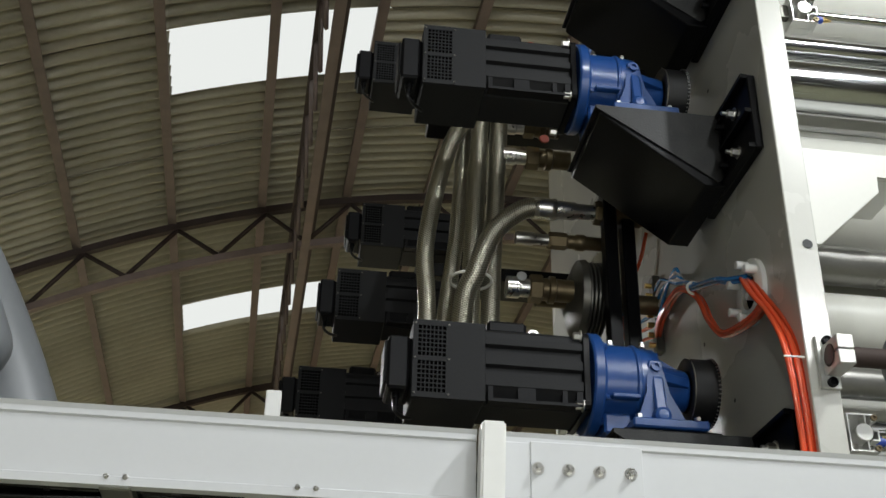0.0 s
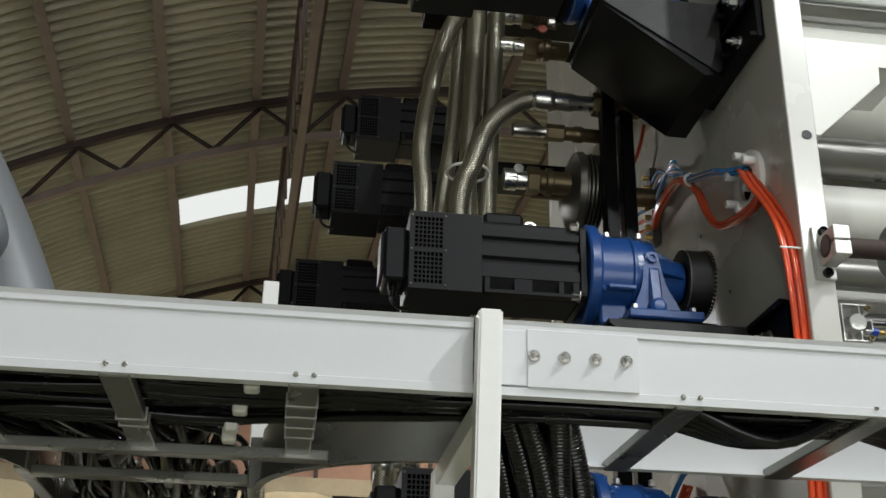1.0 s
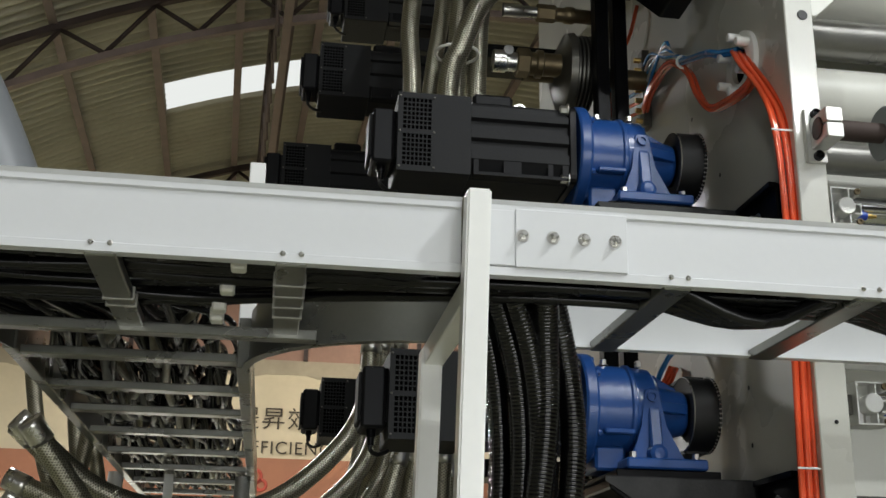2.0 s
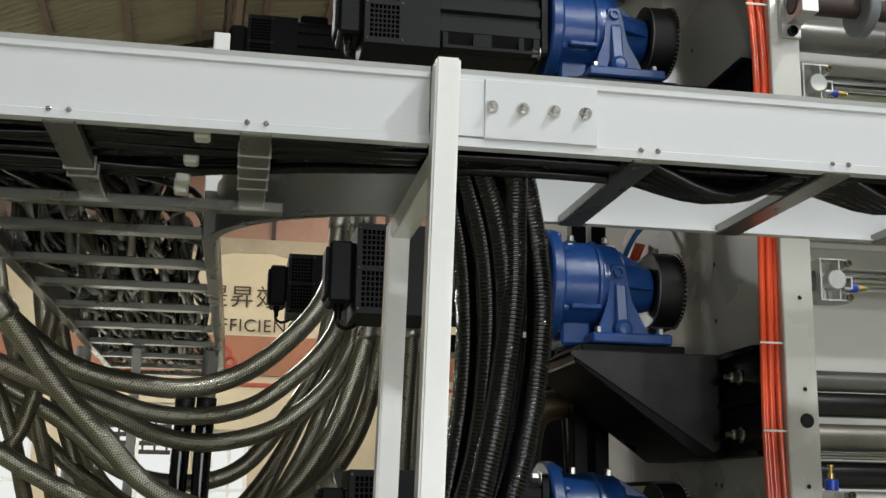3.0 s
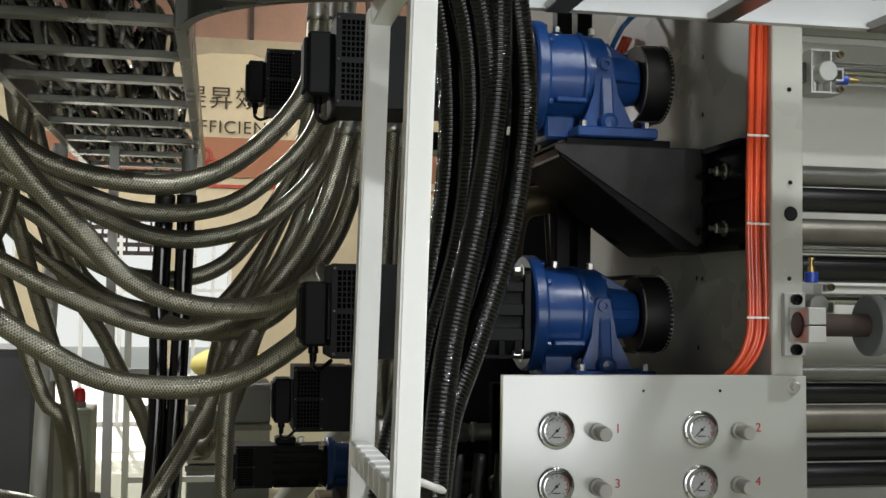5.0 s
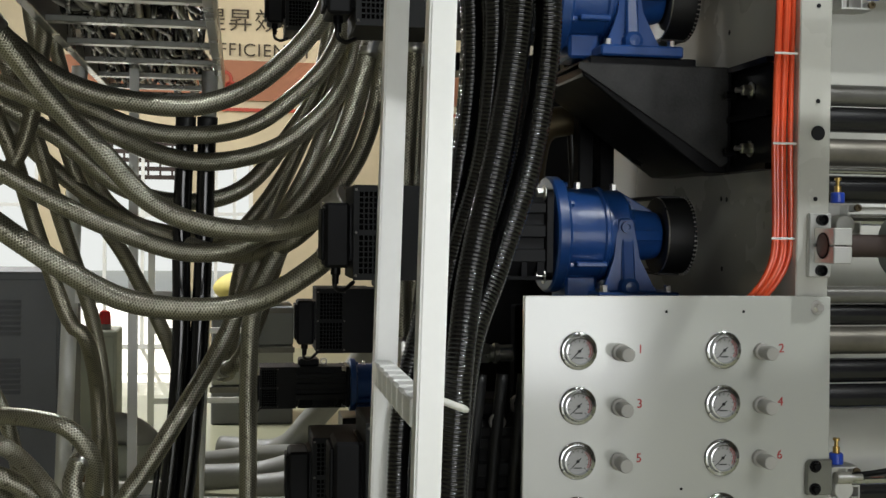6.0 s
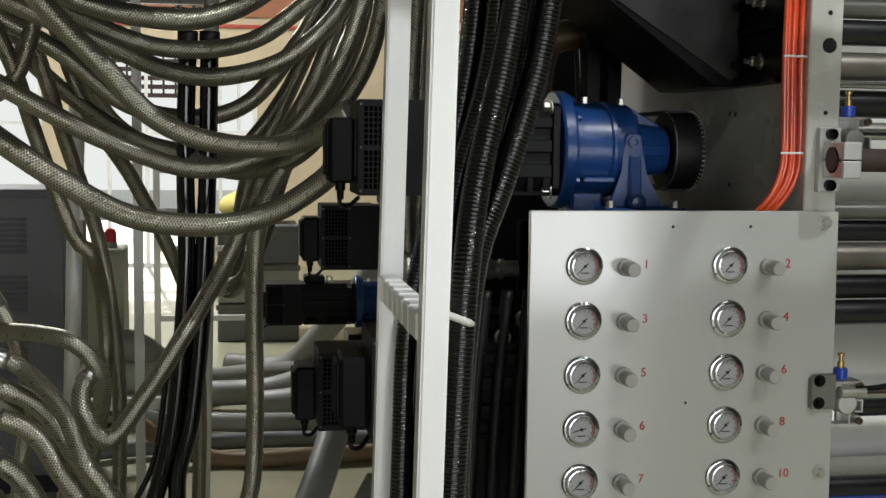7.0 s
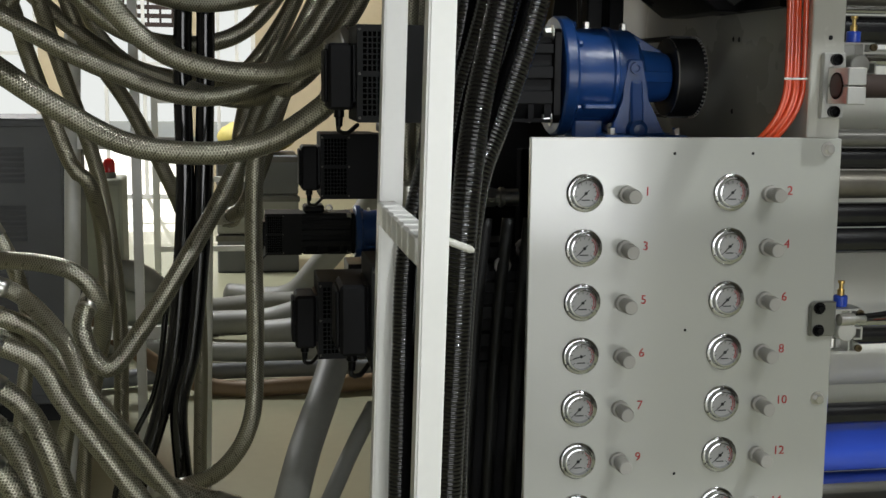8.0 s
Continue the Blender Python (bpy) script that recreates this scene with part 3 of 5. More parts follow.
def air_cylinder(x, y, z, side_fit):
    """A compact die-cast air unit with blue push fitting and brass nozzle."""
    c = thing("air_cylinder", "cast aluminium pneumatic cylinder with blue fitting and brass nozzle", "pneumatic cylinder", x, y, z, group="pneumatic cylinders")
    part("body", box(-0.036, 0.026, 0.0, 0.03, -0.045, 0.045, 0.003), ALU, c)
    bm = bmesh.new()
    for bb in ((-0.036, -0.0325, -0.045, 0.045), (-0.0325, 0.026, 0.0415, 0.045), (-0.0325, 0.026, -0.045, -0.0415), (0.006, 0.009, -0.0415, -0.018), (0.006, 0.009, 0.018, 0.0415), (0.018, 0.036, 0.004, 0.0075), (0.018, 0.036, -0.0185, -0.015), (0.0325, 0.036, -0.015, 0.004)):
        box(bb[0], bb[1], -0.03, 0.001, bb[2], bb[3], bm=bm)
    part("cast_ribs", bm, ALU, c)
    part("pin", cyl(-0.014, 0, 0, 0.009, -0.04, -0.02, "z", 14), STEEL, c, smooth=True)
    for b in (-0.036, 0.036):
        part("ear", box(0.02, 0.036, -0.028, 0.02, b - 0.009, b + 0.009, 0.003), ALU, c)
    part("end_disc", cyl(0, 0, 0, 0.021, -0.034, 0.02, "y", 24, 0.002), ALU, c, smooth=True)
    for b in (-0.036, 0.036):
        part("screw", lathe([(-0.028, 0.0075), (-0.034, 0.0075), (-0.034, 0.004), (-0.03, 0.0035), (-0.03, 0)], 0.028, 0, b, "y", 12), OLDBRASS, c)
    if side_fit == "x":
        part("push_fitting", cyl(0, 0, -0.01, 0.01, 0.036, 0.062, "x", 14, 0.002), NAVY, c, "blue plastic push fitting", smooth=True)
        part("nozzle", lathe([(0.062, 0.006), (0.075, 0.006), (0.076, 0.004), (0.085, 0.004)], 0, 0, -0.01, "x", 12), BRASS, c, "brass nozzle", smooth=True)
    else:
        part("push_fitting", cyl(0, 0, 0, 0.014, 0.045, 0.068, "z", 14, 0.002), NAVY, c, "blue plastic push fitting", smooth=True)
        part("nozzle", lathe([(0.068, 0.007), (0.08, 0.007), (0.081, 0.004), (0.092, 0.004), (0.093, 0.007), (0.098, 0.007)], 0, 0, 0, "z", 12), BRASS, c, "brass nozzle", smooth=True)
    part("rod", cyl(0, 0.01, 0.012, 0.012, 0.03, 0.6, "x", 16), CHROME, c, "chromed piston rod", smooth=True)
    part("mount", box(-0.08, -0.03, -0.01, 0.01, -0.02, 0.02), DARKSTEEL, c)


air_cylinder(1.225, 2.2, 3.6, "x")
air_cylinder(1.213, 2.2, 1.975, "x")
air_cylinder(1.2, 2.2, 0.97, "z")
air_cylinder(1.22, 2.25, 1.5, "z")
air_cylinder(1.24, 2.28, 2.44, "x")

# ---- gear motors on brackets ----


def gear_motor(y, z, full=True, x=0.0, group="gear motors on the side plate"):
    t = thing("gear_motor" if full else "servo_motor", "dark grey servo motor with blue helical gearbox and belt pulley" if full else "black servo motor with grille and connector box", "gear motor" if full else "servo motor", x, y, z, group=group)
    # fan cover with two square-hole grilles
    part("fan_cover", box(0.238, 0.413, -0.096, 0.1, -0.1, 0.1, 0.003), MOTOR, t)
    # flat black plate stands in for the shade inside the grille holes
    part("grille_shade", box(0.246, 0.322, -0.0975, -0.0955, -0.088, 0.088), HOLE, t)
    bm = bmesh.new()
    box(0.238, 0.25, -0.1, -0.098, -0.1, 0.1, bm=bm)
    box(0.318, 0.413, -0.1, -0.098, -0.1, 0.1, bm=bm)
    for a, b in ((-0.1, -0.086), (-0.006, 0.006), (0.086, 0.1)):
        box(0.25, 0.318, -0.1, -0.098, a, b, bm=bm)
    for k in range(1, 7):
        u = 0.25 + 0.068 * k / 7
        box(u - 0.0013, u + 0.0013, -0.0995, -0.098, -0.086, 0.086, bm=bm)
    for base in (-0.086, 0.006):
        for k in range(1, 7):
            w = base + 0.08 * k / 7
            box(0.25, 0.318, -0.0993, -0.0979, w - 0.0013, w + 0.0013, bm=bm)
    part("grille", bm, MOTOR, t)
    for a in (0.243, 0.325):
        for b in (-0.09, 0.0, 0.09):
            part("screw", lathe([(-0.1, 0.003), (-0.1025, 0.0022)], a, 0, b, "y", 8), DARKSTEEL, t)
    # rear connector box with gland and lead
    part("connector_box", box(0.18, 0.232, -0.085, 0.03, -0.075, 0.062, 0.006), MOTORD, t)
    part("connector_cover", box(0.172, 0.181, -0.075, 0.02, -0.06, 0.05, 0.003), MOTORD, t)
    part("neck", box(0.23, 0.24, -0.07, 0.06, -0.06, 0.06), BLACK, t)
    part("cable_gland", lathe([(-0.075, 0.011), (-0.09, 0.011), (-0.092, 0.008), (-0.11, 0.007)], 0.205, -0.05, 0, "z", 12), BLACK, t, smooth=True)
    part("lead", sweep(spline([(0.205, -0.05, -0.105), (0.204, -0.05, -0.118), (0.222, -0.03, -0.126), (0.25, 0.02, -0.11)], 0.01), 0.005, 8), RUBBER, t)
    # ribbed stator
    prof = []
    for zz, dep in ((-0.098, 0.06), (-0.062, 0.095), (-0.058, 0.1), (-0.034, 0.1), (-0.03, 0.088), (-0.008, 0.088), (-0.004, 0.1), (0.018, 0.1), (0.022, 0.088), (0.044, 0.088), (0.048, 0.1), (0.066, 0.1), (0.07, 0.088), (0.085, 0.086), (0.098, 0.07)):
        prof.append((dep, zz))
    poly = [(-d, w) for d, w in prof] + [(d, w) for d, w in reversed(prof)]
    part("stator", prism(poly, 0.4135, 0.652, "x"), MOTOR, t)
    bm = bmesh.new()
    for a, b in ((0.42, 0.432), (0.492, 0.535), (0.6, 0.612), (0.635, 0.65)):
        box(a, b, -0.1, -0.07, -0.092, -0.06, bm=bm)
    box(0.42, 0.65, -0.1, -0.07, -0.098, -0.09, bm=bm)
    part("foot_rail", bm, MOTORD, t)
    part("terminal_box", box(0.425, 0.525, -0.055, 0.055, 0.099, 0.135, 0.008), MOTORD, t)
    bm = ring(0.55, -0.01, 0.118, 0.014, 0.005, "y")
    part("eye_bolt", bm, STEEL, t, smooth=True)
    # flange and bolts
    part("motor_flange", box(0.652, 0.674, -0.1, 0.1, -0.1, 0.1, 0.018, segs=3), BLACK, t)
    for a in (-0.09, 0.09):
        for b in (-0.09, 0.09):
            part("flange_bolt", hexbolt(0.652, a, b, 0.011, "x", -1, True, 0.018), STEEL, t)
    if not full:
        return t
    # gearbox
    g = part("gearbox", lathe([(0.675, 0.1), (0.675, 0.126), (0.68, 0.13), (0.7, 0.13), (0.705, 0.126), (0.706, 0.112), (0.712, 0.104), (0.786, 0.104), (0.79, 0.108), (0.797, 0.108), (0.8, 0.103), (0.845, 0.1), (0.858, 0.085), (0.866, 0.066), (0.872, 0.06), (0.926, 0.054), (0.936, 0.05), (0.936, 0.02)], 0, 0, 0, "x", 40), BLUE, t, "glossy blue enamelled gearbox housing", smooth=True)
    front = [(0.814, 0.03), (0.82, 0.038), (0.846, 0.038), (0.852, 0.03), (0.852, -0.012), (0.864, -0.05), (0.878, -0.085), (0.908, -0.124), (0.776, -0.124), (0.794, -0.085), (0.806, -0.05), (0.814, -0.012)]
    bm = prism(front, -0.104, -0.09, "y", 0.004)
    prism(front, 0.08, 0.1, "y", 0.004, bm)
    prism([(0.818, 0.03), (0.85, 0.03), (0.858, -0.06), (0.866, -0.124), (0.81, -0.124), (0.812, -0.06)], -0.091, 0.085, "y", 0.003, bm)
    part("pedestal", bm, BLUE, t)
    bm = prism([(-0.1, 0.0), (-0.106, -0.01), (-0.124, -0.124), (-0.1, -0.124)], 0.822, 0.85, "x", 0.004)
    lathe([(-0.128, 0.0), (-0.127, 0.012), (-0.122, 0.02), (-0.1, 0.024)], 0.838, 0, -0.112, "y", 18, bm)
    part("pedestal_rib", bm, BLUE, t)
    bm = box(0.762, 0.948, -0.13, 0.105, -0.147, -0.123, 0.004)
    box(0.71, 0.78, -0.06, 0.06, -0.145, -0.09, 0.006, bm)
    part("foot_plate", bm, BLUE, t)
    bm = bmesh.new()
    prism([(0.84, 0.103), (0.925, 0.056), (0.925, 0.03), (0.84, 0.03)], -0.008, 0.008, "y", 0.002, bm)
    part("top_rib", bm, BLUE, t)
    part("web", prism([(0.845, -0.095), (0.93, -0.06), (0.93, -0.03), (0.845, -0.03)], -0.012, 0.012, "z", 0.002), BLUE, t)
    bm = bmesh.new()
    box(0.72, 0.79, -0.112, -0.09, -0.07, -0.058, 0.003, bm)
    part("rib", bm, BLUE, t)
    part("oil_plug", lathe([(-0.1, 0.013), (-0.112, 0.013), (-0.112, 0.007), (-0.107, 0.006), (-0.107, 0)], 0.833, 0, 0.018, "y", 16), BLUE, t)
    part("vent_plug", lathe([(0.1, 0.008), (0.113, 0.008), (0.115, 0.006)], 0.825, -0.03, 0, "z", 6), STEEL, t)
    for a in (0.782, 0.926):
        part("foot_bolt", hexbolt(a, -0.108, -0.123, 0.0085, "z", 1, True, 0.014), STEEL, t)
    for a in (70, 35, -35, -70):
        part("flange_nut", hexbolt(0.706, -0.117 * math.cos(radians(a)), 0.117 * math.sin(radians(a)), 0.007, "x", 1, True, 0.009), BLUE, t)
    for a in (55, 20, -20, -50):
        part("cover_screw", hexbolt(0.845, -0.088 * math.cos(radians(a)), 0.088 * math.sin(radians(a)), 0.006, "x", 1, False, 0.012), BLUE, t)
    part("lifting_screw", hexbolt(0.745, -0.02, 0.102, 0.008, "z", 1, True, 0.014), STEEL, t)
    # toothed pulley and belt running back
    bm = lathe([(0.92, 0.03), (0.944, 0.03), (0.944, 0.05), (0.94, 0.056), (0.94, 0.08), (0.937, 0.086), (0.942, 0.086)], 0, 0, 0, "x", 40)
    part("pulley_face", bm, PULLEY, t, "dark steel pulley face", smooth=True)
    part("pulley_edge", ring(0.939, 0, 0, 0.086, 0.0014, "x", 40), STEEL, t, smooth=True)
    bm = bmesh.new()
    lathe([(0.942, 0.0855), (0.998, 0.0855), (0.998, 0.05)], 0, 0, 0, "x", 48, bm)
    lathe([(0.998, 0.09), (1.002, 0.09), (1.002, 0.02)], 0, 0, 0, "x", 40, bm)
    part("pulley", bm, RUBBER, t, smooth=True)
    bm = bmesh.new()
    for k in range(52):
        a = 2 * math.pi * k / 52
        lathe([(0.9965, 0.0022), (1.0035, 0.0022)], 0, 0.0885 * math.cos(a), 0.0885 * math.sin(a), "x", 5, bm)
    part("pulley_teeth", bm, STEEL, t)
    bm = bmesh.new()
    box(0.945, 0.996, 0.0, 0.75, 0.083, 0.0905, bm=bm)
    box(0.945, 0.996, 0.0, 0.75, -0.0905, -0.083, bm=bm)
    part("drive_belt", bm, RUBBER, t, "black toothed rubber belt")
    return t


def motor_bracket(y, z, x=0.0):
    """The wedge-shaped box under a gear motor; z is its top."""
    t = thing("motor_bracket", "glossy black welded steel wedge bracket bolted to the side plate", "bracket", x, y, z, group="motor brackets")
    part("wedge", prism([(0.71, -0.001), (1.045, -0.001), (1.045, -0.222), (0.985, -0.222), (0.71, -0.022)], -0.165, 0.16, "y", 0.003), BLACK, t)
    part("front_plate", prism([(0.70, 0.002), (1.034, 0.002), (1.034, -0.2), (1.02, -0.21), (0.70, -0.008)], -0.171, -0.166, "y", 0.001), DUSTY, t, "dusty worn black front plate")
    part("top_plate", box(0.70, 1.034, -0.166, 0.165, -0.0005, 0.0045, 0.001), BLACKM, t)
    part("shim", box(0.74, 0.98, -0.12, 0.12, 0.0045, 0.026, 0.002), BLACK, t)
    part("mounting_flange", box(1.046, 1.069, -0.36, 0.0, -0.222, 0.002, 0.003), BLACK, t)
    for dz in (-0.004, -0.11, -0.216):
        part("flange_rib", box(1.03, 1.047, -0.36, -0.172, dz - 0.006, dz + 0.006), BLACK, t)
    for dz in (-0.055, -0.175):
        b = part("bolt", hexbolt(1.045, -0.26, dz, 0.012, "x", -1, True, 0.02), STEEL, t)
        part("thread", cyl(0, -0.26, dz, 0.006, 1.01, 1.03, "x", 10), STEEL, t)
        part("bolt", hexbolt(1.034, -0.205, dz - 0.005, 0.009, "x", -1, True, 0.02), BLACK, t)


MOTOR_Z = (1.473, 2.006, 2.632, 3.545)
first = None
for mz in MOTOR_Z:
    if first is None:
        first = gear_motor(2.55, mz)
    else:
        copy_thing(first, pose(0, 2.55, mz))
    motor_bracket(2.55, mz - 0.174)
motor_bracket(2.55, 3.91)
# the second row, deeper along the plate, and the low ones
deep = gear_motor(3.7, 3.36, False, -0.165, "servo motors deeper along the plate")
DEEP = [(-0.165, 3.7, 3.36), (-0.07, 4.16, 3.92), (-0.275, 4.0, 3.1), (-0.085, 3.66, 4.37), (0.0, 2.72, 0.926), (-0.095, 3.93, 2.22), (-0.05, 3.05, 0.85), (0.0, 3.72, 1.19), (-0.1, 4.25, 0.905)]
for k, (dx, my, mz) in enumerate(DEEP):
    if k == 8:
        copy_thing(first, pose(dx, my, mz)).scale = (0.74, 0.74, 0.74)
    elif k:
        twin = copy_thing(deep, pose(dx, my, mz))
        if k == 4:
            twin.scale = (1.2, 1.2, 1.2)
    arm = thing("support_arm", "black steel arm carrying a motor deeper along the plate", "bracket", 1.07, my, mz - (0.18 if k == 4 else 0.11 if k == 8 else 0.152), group="support arms")
    part("beam", box(dx - 0.6, -0.001, -0.09, 0.09, -0.06, 0.001, 0.003), BLACK, arm)

# ---- gauge panel ----
pan = thing("gauge_panel", "glossy off-white steel control panel with pressure gauges and knobs", "control panel", 0.523, 2.11, 0.15)
part("panel_sheet", prism([(0, 0), (0.62, 0), (0.61, 1.21), (0.549, 1.21), (0.549, 1.212), (0, 1.212)], 0, 0.014, "y", 0.0015), PANEL, pan)
for x, z in ((0.582, 1.19), (0.59, 0.70)):
    part("panel_bolt", hexbolt(x, 0, z, 0.009, "y", -1, True, 0.012), STEEL, pan)
for x, z in ((0.275, 1.182), (0.43, 1.182), (0.31, 0.845), (0.3, 0.56)):
    # black disc in place of a shaded screw hole
    part("screw_hole", lathe([(-0.0012, 0.003), (-0.0012, 0)], x, 0, z, "y", 8), BLACKM, pan)


def gauge(x, z, turn):
    t = thing("pressure_gauge", "round pressure gauge with polished steel bezel in the panel", "pressure gauge", x, 2.1095, z, group="gauges in the panel")
    part("bezel", lathe([(0, 0.0355), (-0.003, 0.0355), (-0.0045, 0.034), (-0.005, 0.03), (-0.011, 0.0275), (-0.014, 0.0265), (-0.0145, 0.0245), (-0.009, 0.0235), (-0.006, 0.0235)], 0, 0, 0, "y", 36), CHROME, t, smooth=True)
    d = part("dial", lathe([(-0.004, 0.0238), (-0.0065, 0.0238)], 0, 0, 0, "y", 28), DIAL, t, "pale dial face")
    bm = bmesh.new()
    for k in range(11):
        a = radians(225 - 27 * k)
        m = Matrix.Rotation(-a, 4, "Y")
        q = bmesh.ops.create_cube(bm, size=1, matrix=m @ Matrix.Translation((0.0195, -0.0067, 0)) @ Matrix.Diagonal((0.005, 0.0004, 0.0009, 1)))
    part("scale_marks", bm, BLACKM, d)
    bm = bmesh.new()
    for k in range(7):
        a = radians(45 - 12 * k)
        bmesh.ops.create_cube(bm, size=1, matrix=Matrix.Rotation(-a, 4, "Y") @ Matrix.Translation((0.0215, -0.0067, 0)) @ Matrix.Diagonal((0.0014, 0.0004, 0.0046, 1)))
    part("red_zone", bm, RED, d)
    bm = bmesh.new()
    bmesh.ops.create_cube(bm, size=1, matrix=Matrix.Rotation(-radians(turn), 4, "Y") @ Matrix.Translation((0.004, -0.0082, 0)) @ Matrix.Diagonal((0.025, 0.0006, 0.0016, 1)))
    lathe([(-0.007, 0.003), (-0.009, 0.0028)], 0, 0, 0, "y", 10, bm)
    part("pointer", bm, BLACKM, d)
    part("caption", box(-0.008, 0.008, -0.0069, -0.0066, -0.0135, -0.0115), BLACKM, d)
    for a in (90, 210, 330):
        part("rim_screw", lathe([(-0.0042, 0.0022), (-0.006, 0.0018)], 0.0325 * math.cos(radians(a)), 0, 0.0325 * math.sin(radians(a)), "y", 8), DARKSTEEL, t)


def regulator(x, z):
    t = thing("regulator_knob", "ribbed grey plastic regulator knob on the panel", "knob", x, 2.1095, z, group="knobs in the panel")
    part("collar", cyl(0, 0, 0, 0.0165, -0.01, 0, "y", 24, 0.001), KNOB, t, smooth=True)
    bm = bmesh.new()
    n = 48
    rings = []
    for a, r in ((-0.01, 0.0115), (-0.028, 0.0115), (-0.029, 0.0135), (-0.031, 0.014), (-0.048, 0.0134), (-0.05, 0.012)):
        cut = 0.0007 if a < -0.0305 else 0
        rings.append([bm.verts.new(((r - (cut if i % 2 else 0)) * math.cos(2 * math.pi * i / n), a, (r - (cut if i % 2 else 0)) * math.sin(2 * math.pi * i / n))) for i in range(n)])
    for p, q in zip(rings, rings[1:]):
        for i in range(n):
            bm.faces.new((p[i], p[(i + 1) % n], q[(i + 1) % n], q[i]))
    bm.faces.new(rings[-1])
    bm.faces.new(rings[0])
    part("grip", bm, KNOB, t)


NUMBERS = (("1", "2"), ("3", "4"), ("5", "6"), ("6", "8"), ("7", "10"), ("9", "12"), ("11", "14"), ("13", "16"), ("15", "18"))
for i, row in enumerate(NUMBERS):
    z = 1.259 - 0.1027 * i
    for j, text in enumerate(row):
        x = (0.627, 0.913)[j]
        gauge(x, z, 225 if (i, j) != (3, 0) else 195)
        regulator(x + (0.081, 0.078)[j], z - 0.003)
        letters("number", text, x + (0.115, 0.113)[j] - 0.523, -0.0008, z - 0.1555, 0.024, RED, pan)

# ---- cable tray on posts ----
tray = thing("cable_tray", "white painted metal ladder cable tray with a tee branch", "cable tray", 0, 1.47, 1.985)


def rail(x0, x1, y, face, mat, parent, name="side_rail", h=0.11):
    """A channel rail along x: web, lips and stiffening folds; face is the side that its plain web shows."""
    s = face
    poly = [(0, 0), (0, 0.012), (0.004 * s, 0.014), (0.004 * s, h - 0.016), (0, h - 0.014), (0, h - 0.006), (-0.004 * s, h), (0.02 * s, h), (0.02 * s, h - 0.003), (0.007 * s, h - 0.003), (0.007 * s, 0.003), (0.02 * s, 0.003), (0.02 * s, 0)]
    return part(name, prism([(y + a, b) for a, b in poly], x0, x1, "x"), mat, parent)


rail(-1.6, 0.236, 0.0, 1, WHITE, tray)
rail(0.274, 2.2, 0.0, 1, WHITE, tray)
rail(0.30, 2.2, 0.41, -1, WHITE, tray)
part("splice_plate", box(0.312, 0.474, -0.0045, 0.0035, 0.012, 0.098, 0.001), WHITE, tray)
part("splice_plate", box(0.274, 0.3125, -0.002, 0.0033, 0.014, 0.096, 0.001), WHITE, tray)
for x in (0.322, 0.366, 0.411, 0.456):
    b = part("splice_bolt", hexbolt(x, -0.0045, 0.058, 0.0062, "y", -1, True, 0.009), STEEL, tray)
    part("thread", lathe([(-0.008, 0.0035), (-0.013, 0.003)], x, -0.0045, 0.058, "y", 10), STEEL, b)
RUNGS = [-1.22, -0.98, -0.74, -0.49, -0.25, 0.003, 0.55, 0.84, 1.14, 1.44, 1.74]
for x in RUNGS:
    part("rung", box(x - 0.021, x + 0.021, 0.008, 0.402, -0.004, 0.014, 0.002), TRAYALU, tray)
    for d in (-0.012, 0.013):
        part("rivet", lathe([(0, 0.004), (-0.002, 0.0037), (-0.0032, 0.002)], x + d, -0.0002, 0.012, "y", 10), STEEL, tray)
# curved corner of the tee and its branch rails
bm = bmesh.new()
cx, cy, rad = 0.30, 0.41, 0.36
arc = []
for k in range(15):
    a = radians(90 * k / 14)
    arc.append((cx - rad * math.sin(a) * 1.0, cy + rad * 0.85 * (1 - math.cos(a))))
prism(arc + [(x - 0.003, y - 0.005) for x, y in reversed(arc)], 0.0, 0.11, "z", bm=bm)
part("corner_rail", bm, TRAYALU, tray, smooth=True)
part("corner_lip", prism(arc + [(x - 0.014, y - 0.016) for x, y in reversed(arc)], -0.002, 0.002, "z"), TRAYALU, tray)
part("branch_rail", box(-0.085, -0.06, 0.7, 3.3, 0.0, 0.1, 0.002), TRAYALU, tray)
part("branch_rail", box(-0.5, -0.475, 0.62, 3.3, 0.0, 0.1, 0.002), TRAYALU, tray)
arc = [(-0.78 + 0.3 * math.sin(radians(7.5 * k)), 0.41 + 0.25 * (1 - math.cos(radians(7.5 * k)))) for k in range(13)]
part("corner_rail", prism(arc + [(x + 0.003, y - 0.005) for x, y in reversed(arc)], 0.0, 0.11, "z"), TRAYALU, tray, smooth=True)
part("branch_rung", box(-1.1, 0.055, 0.395, 0.425, -0.012, 0.006, 0.002), TRAYALU, tray)
for k, y in enumerate((0.67, 0.98, 1.26, 1.58, 1.94, 2.3, 2.66, 3.0, 3.25)):
    part("branch_rung", box(-0.475, -0.084, y - 0.02, y + 0.02, 0.0, 0.016, 0.002), TRAYALU, tray)
# wrapped cable ties on two rungs
for x, ys in ((-0.25, (0.22, 0.26)), (0.003, (0.1, 0.16, 0.22, 0.28))):
    for y in ys:
        part("cable_tie", box(x - 0.0235, x + 0.0235, y, y + 0.007, -0.0058, 0.0155), KNOB, tray, "pale nylon cable tie")


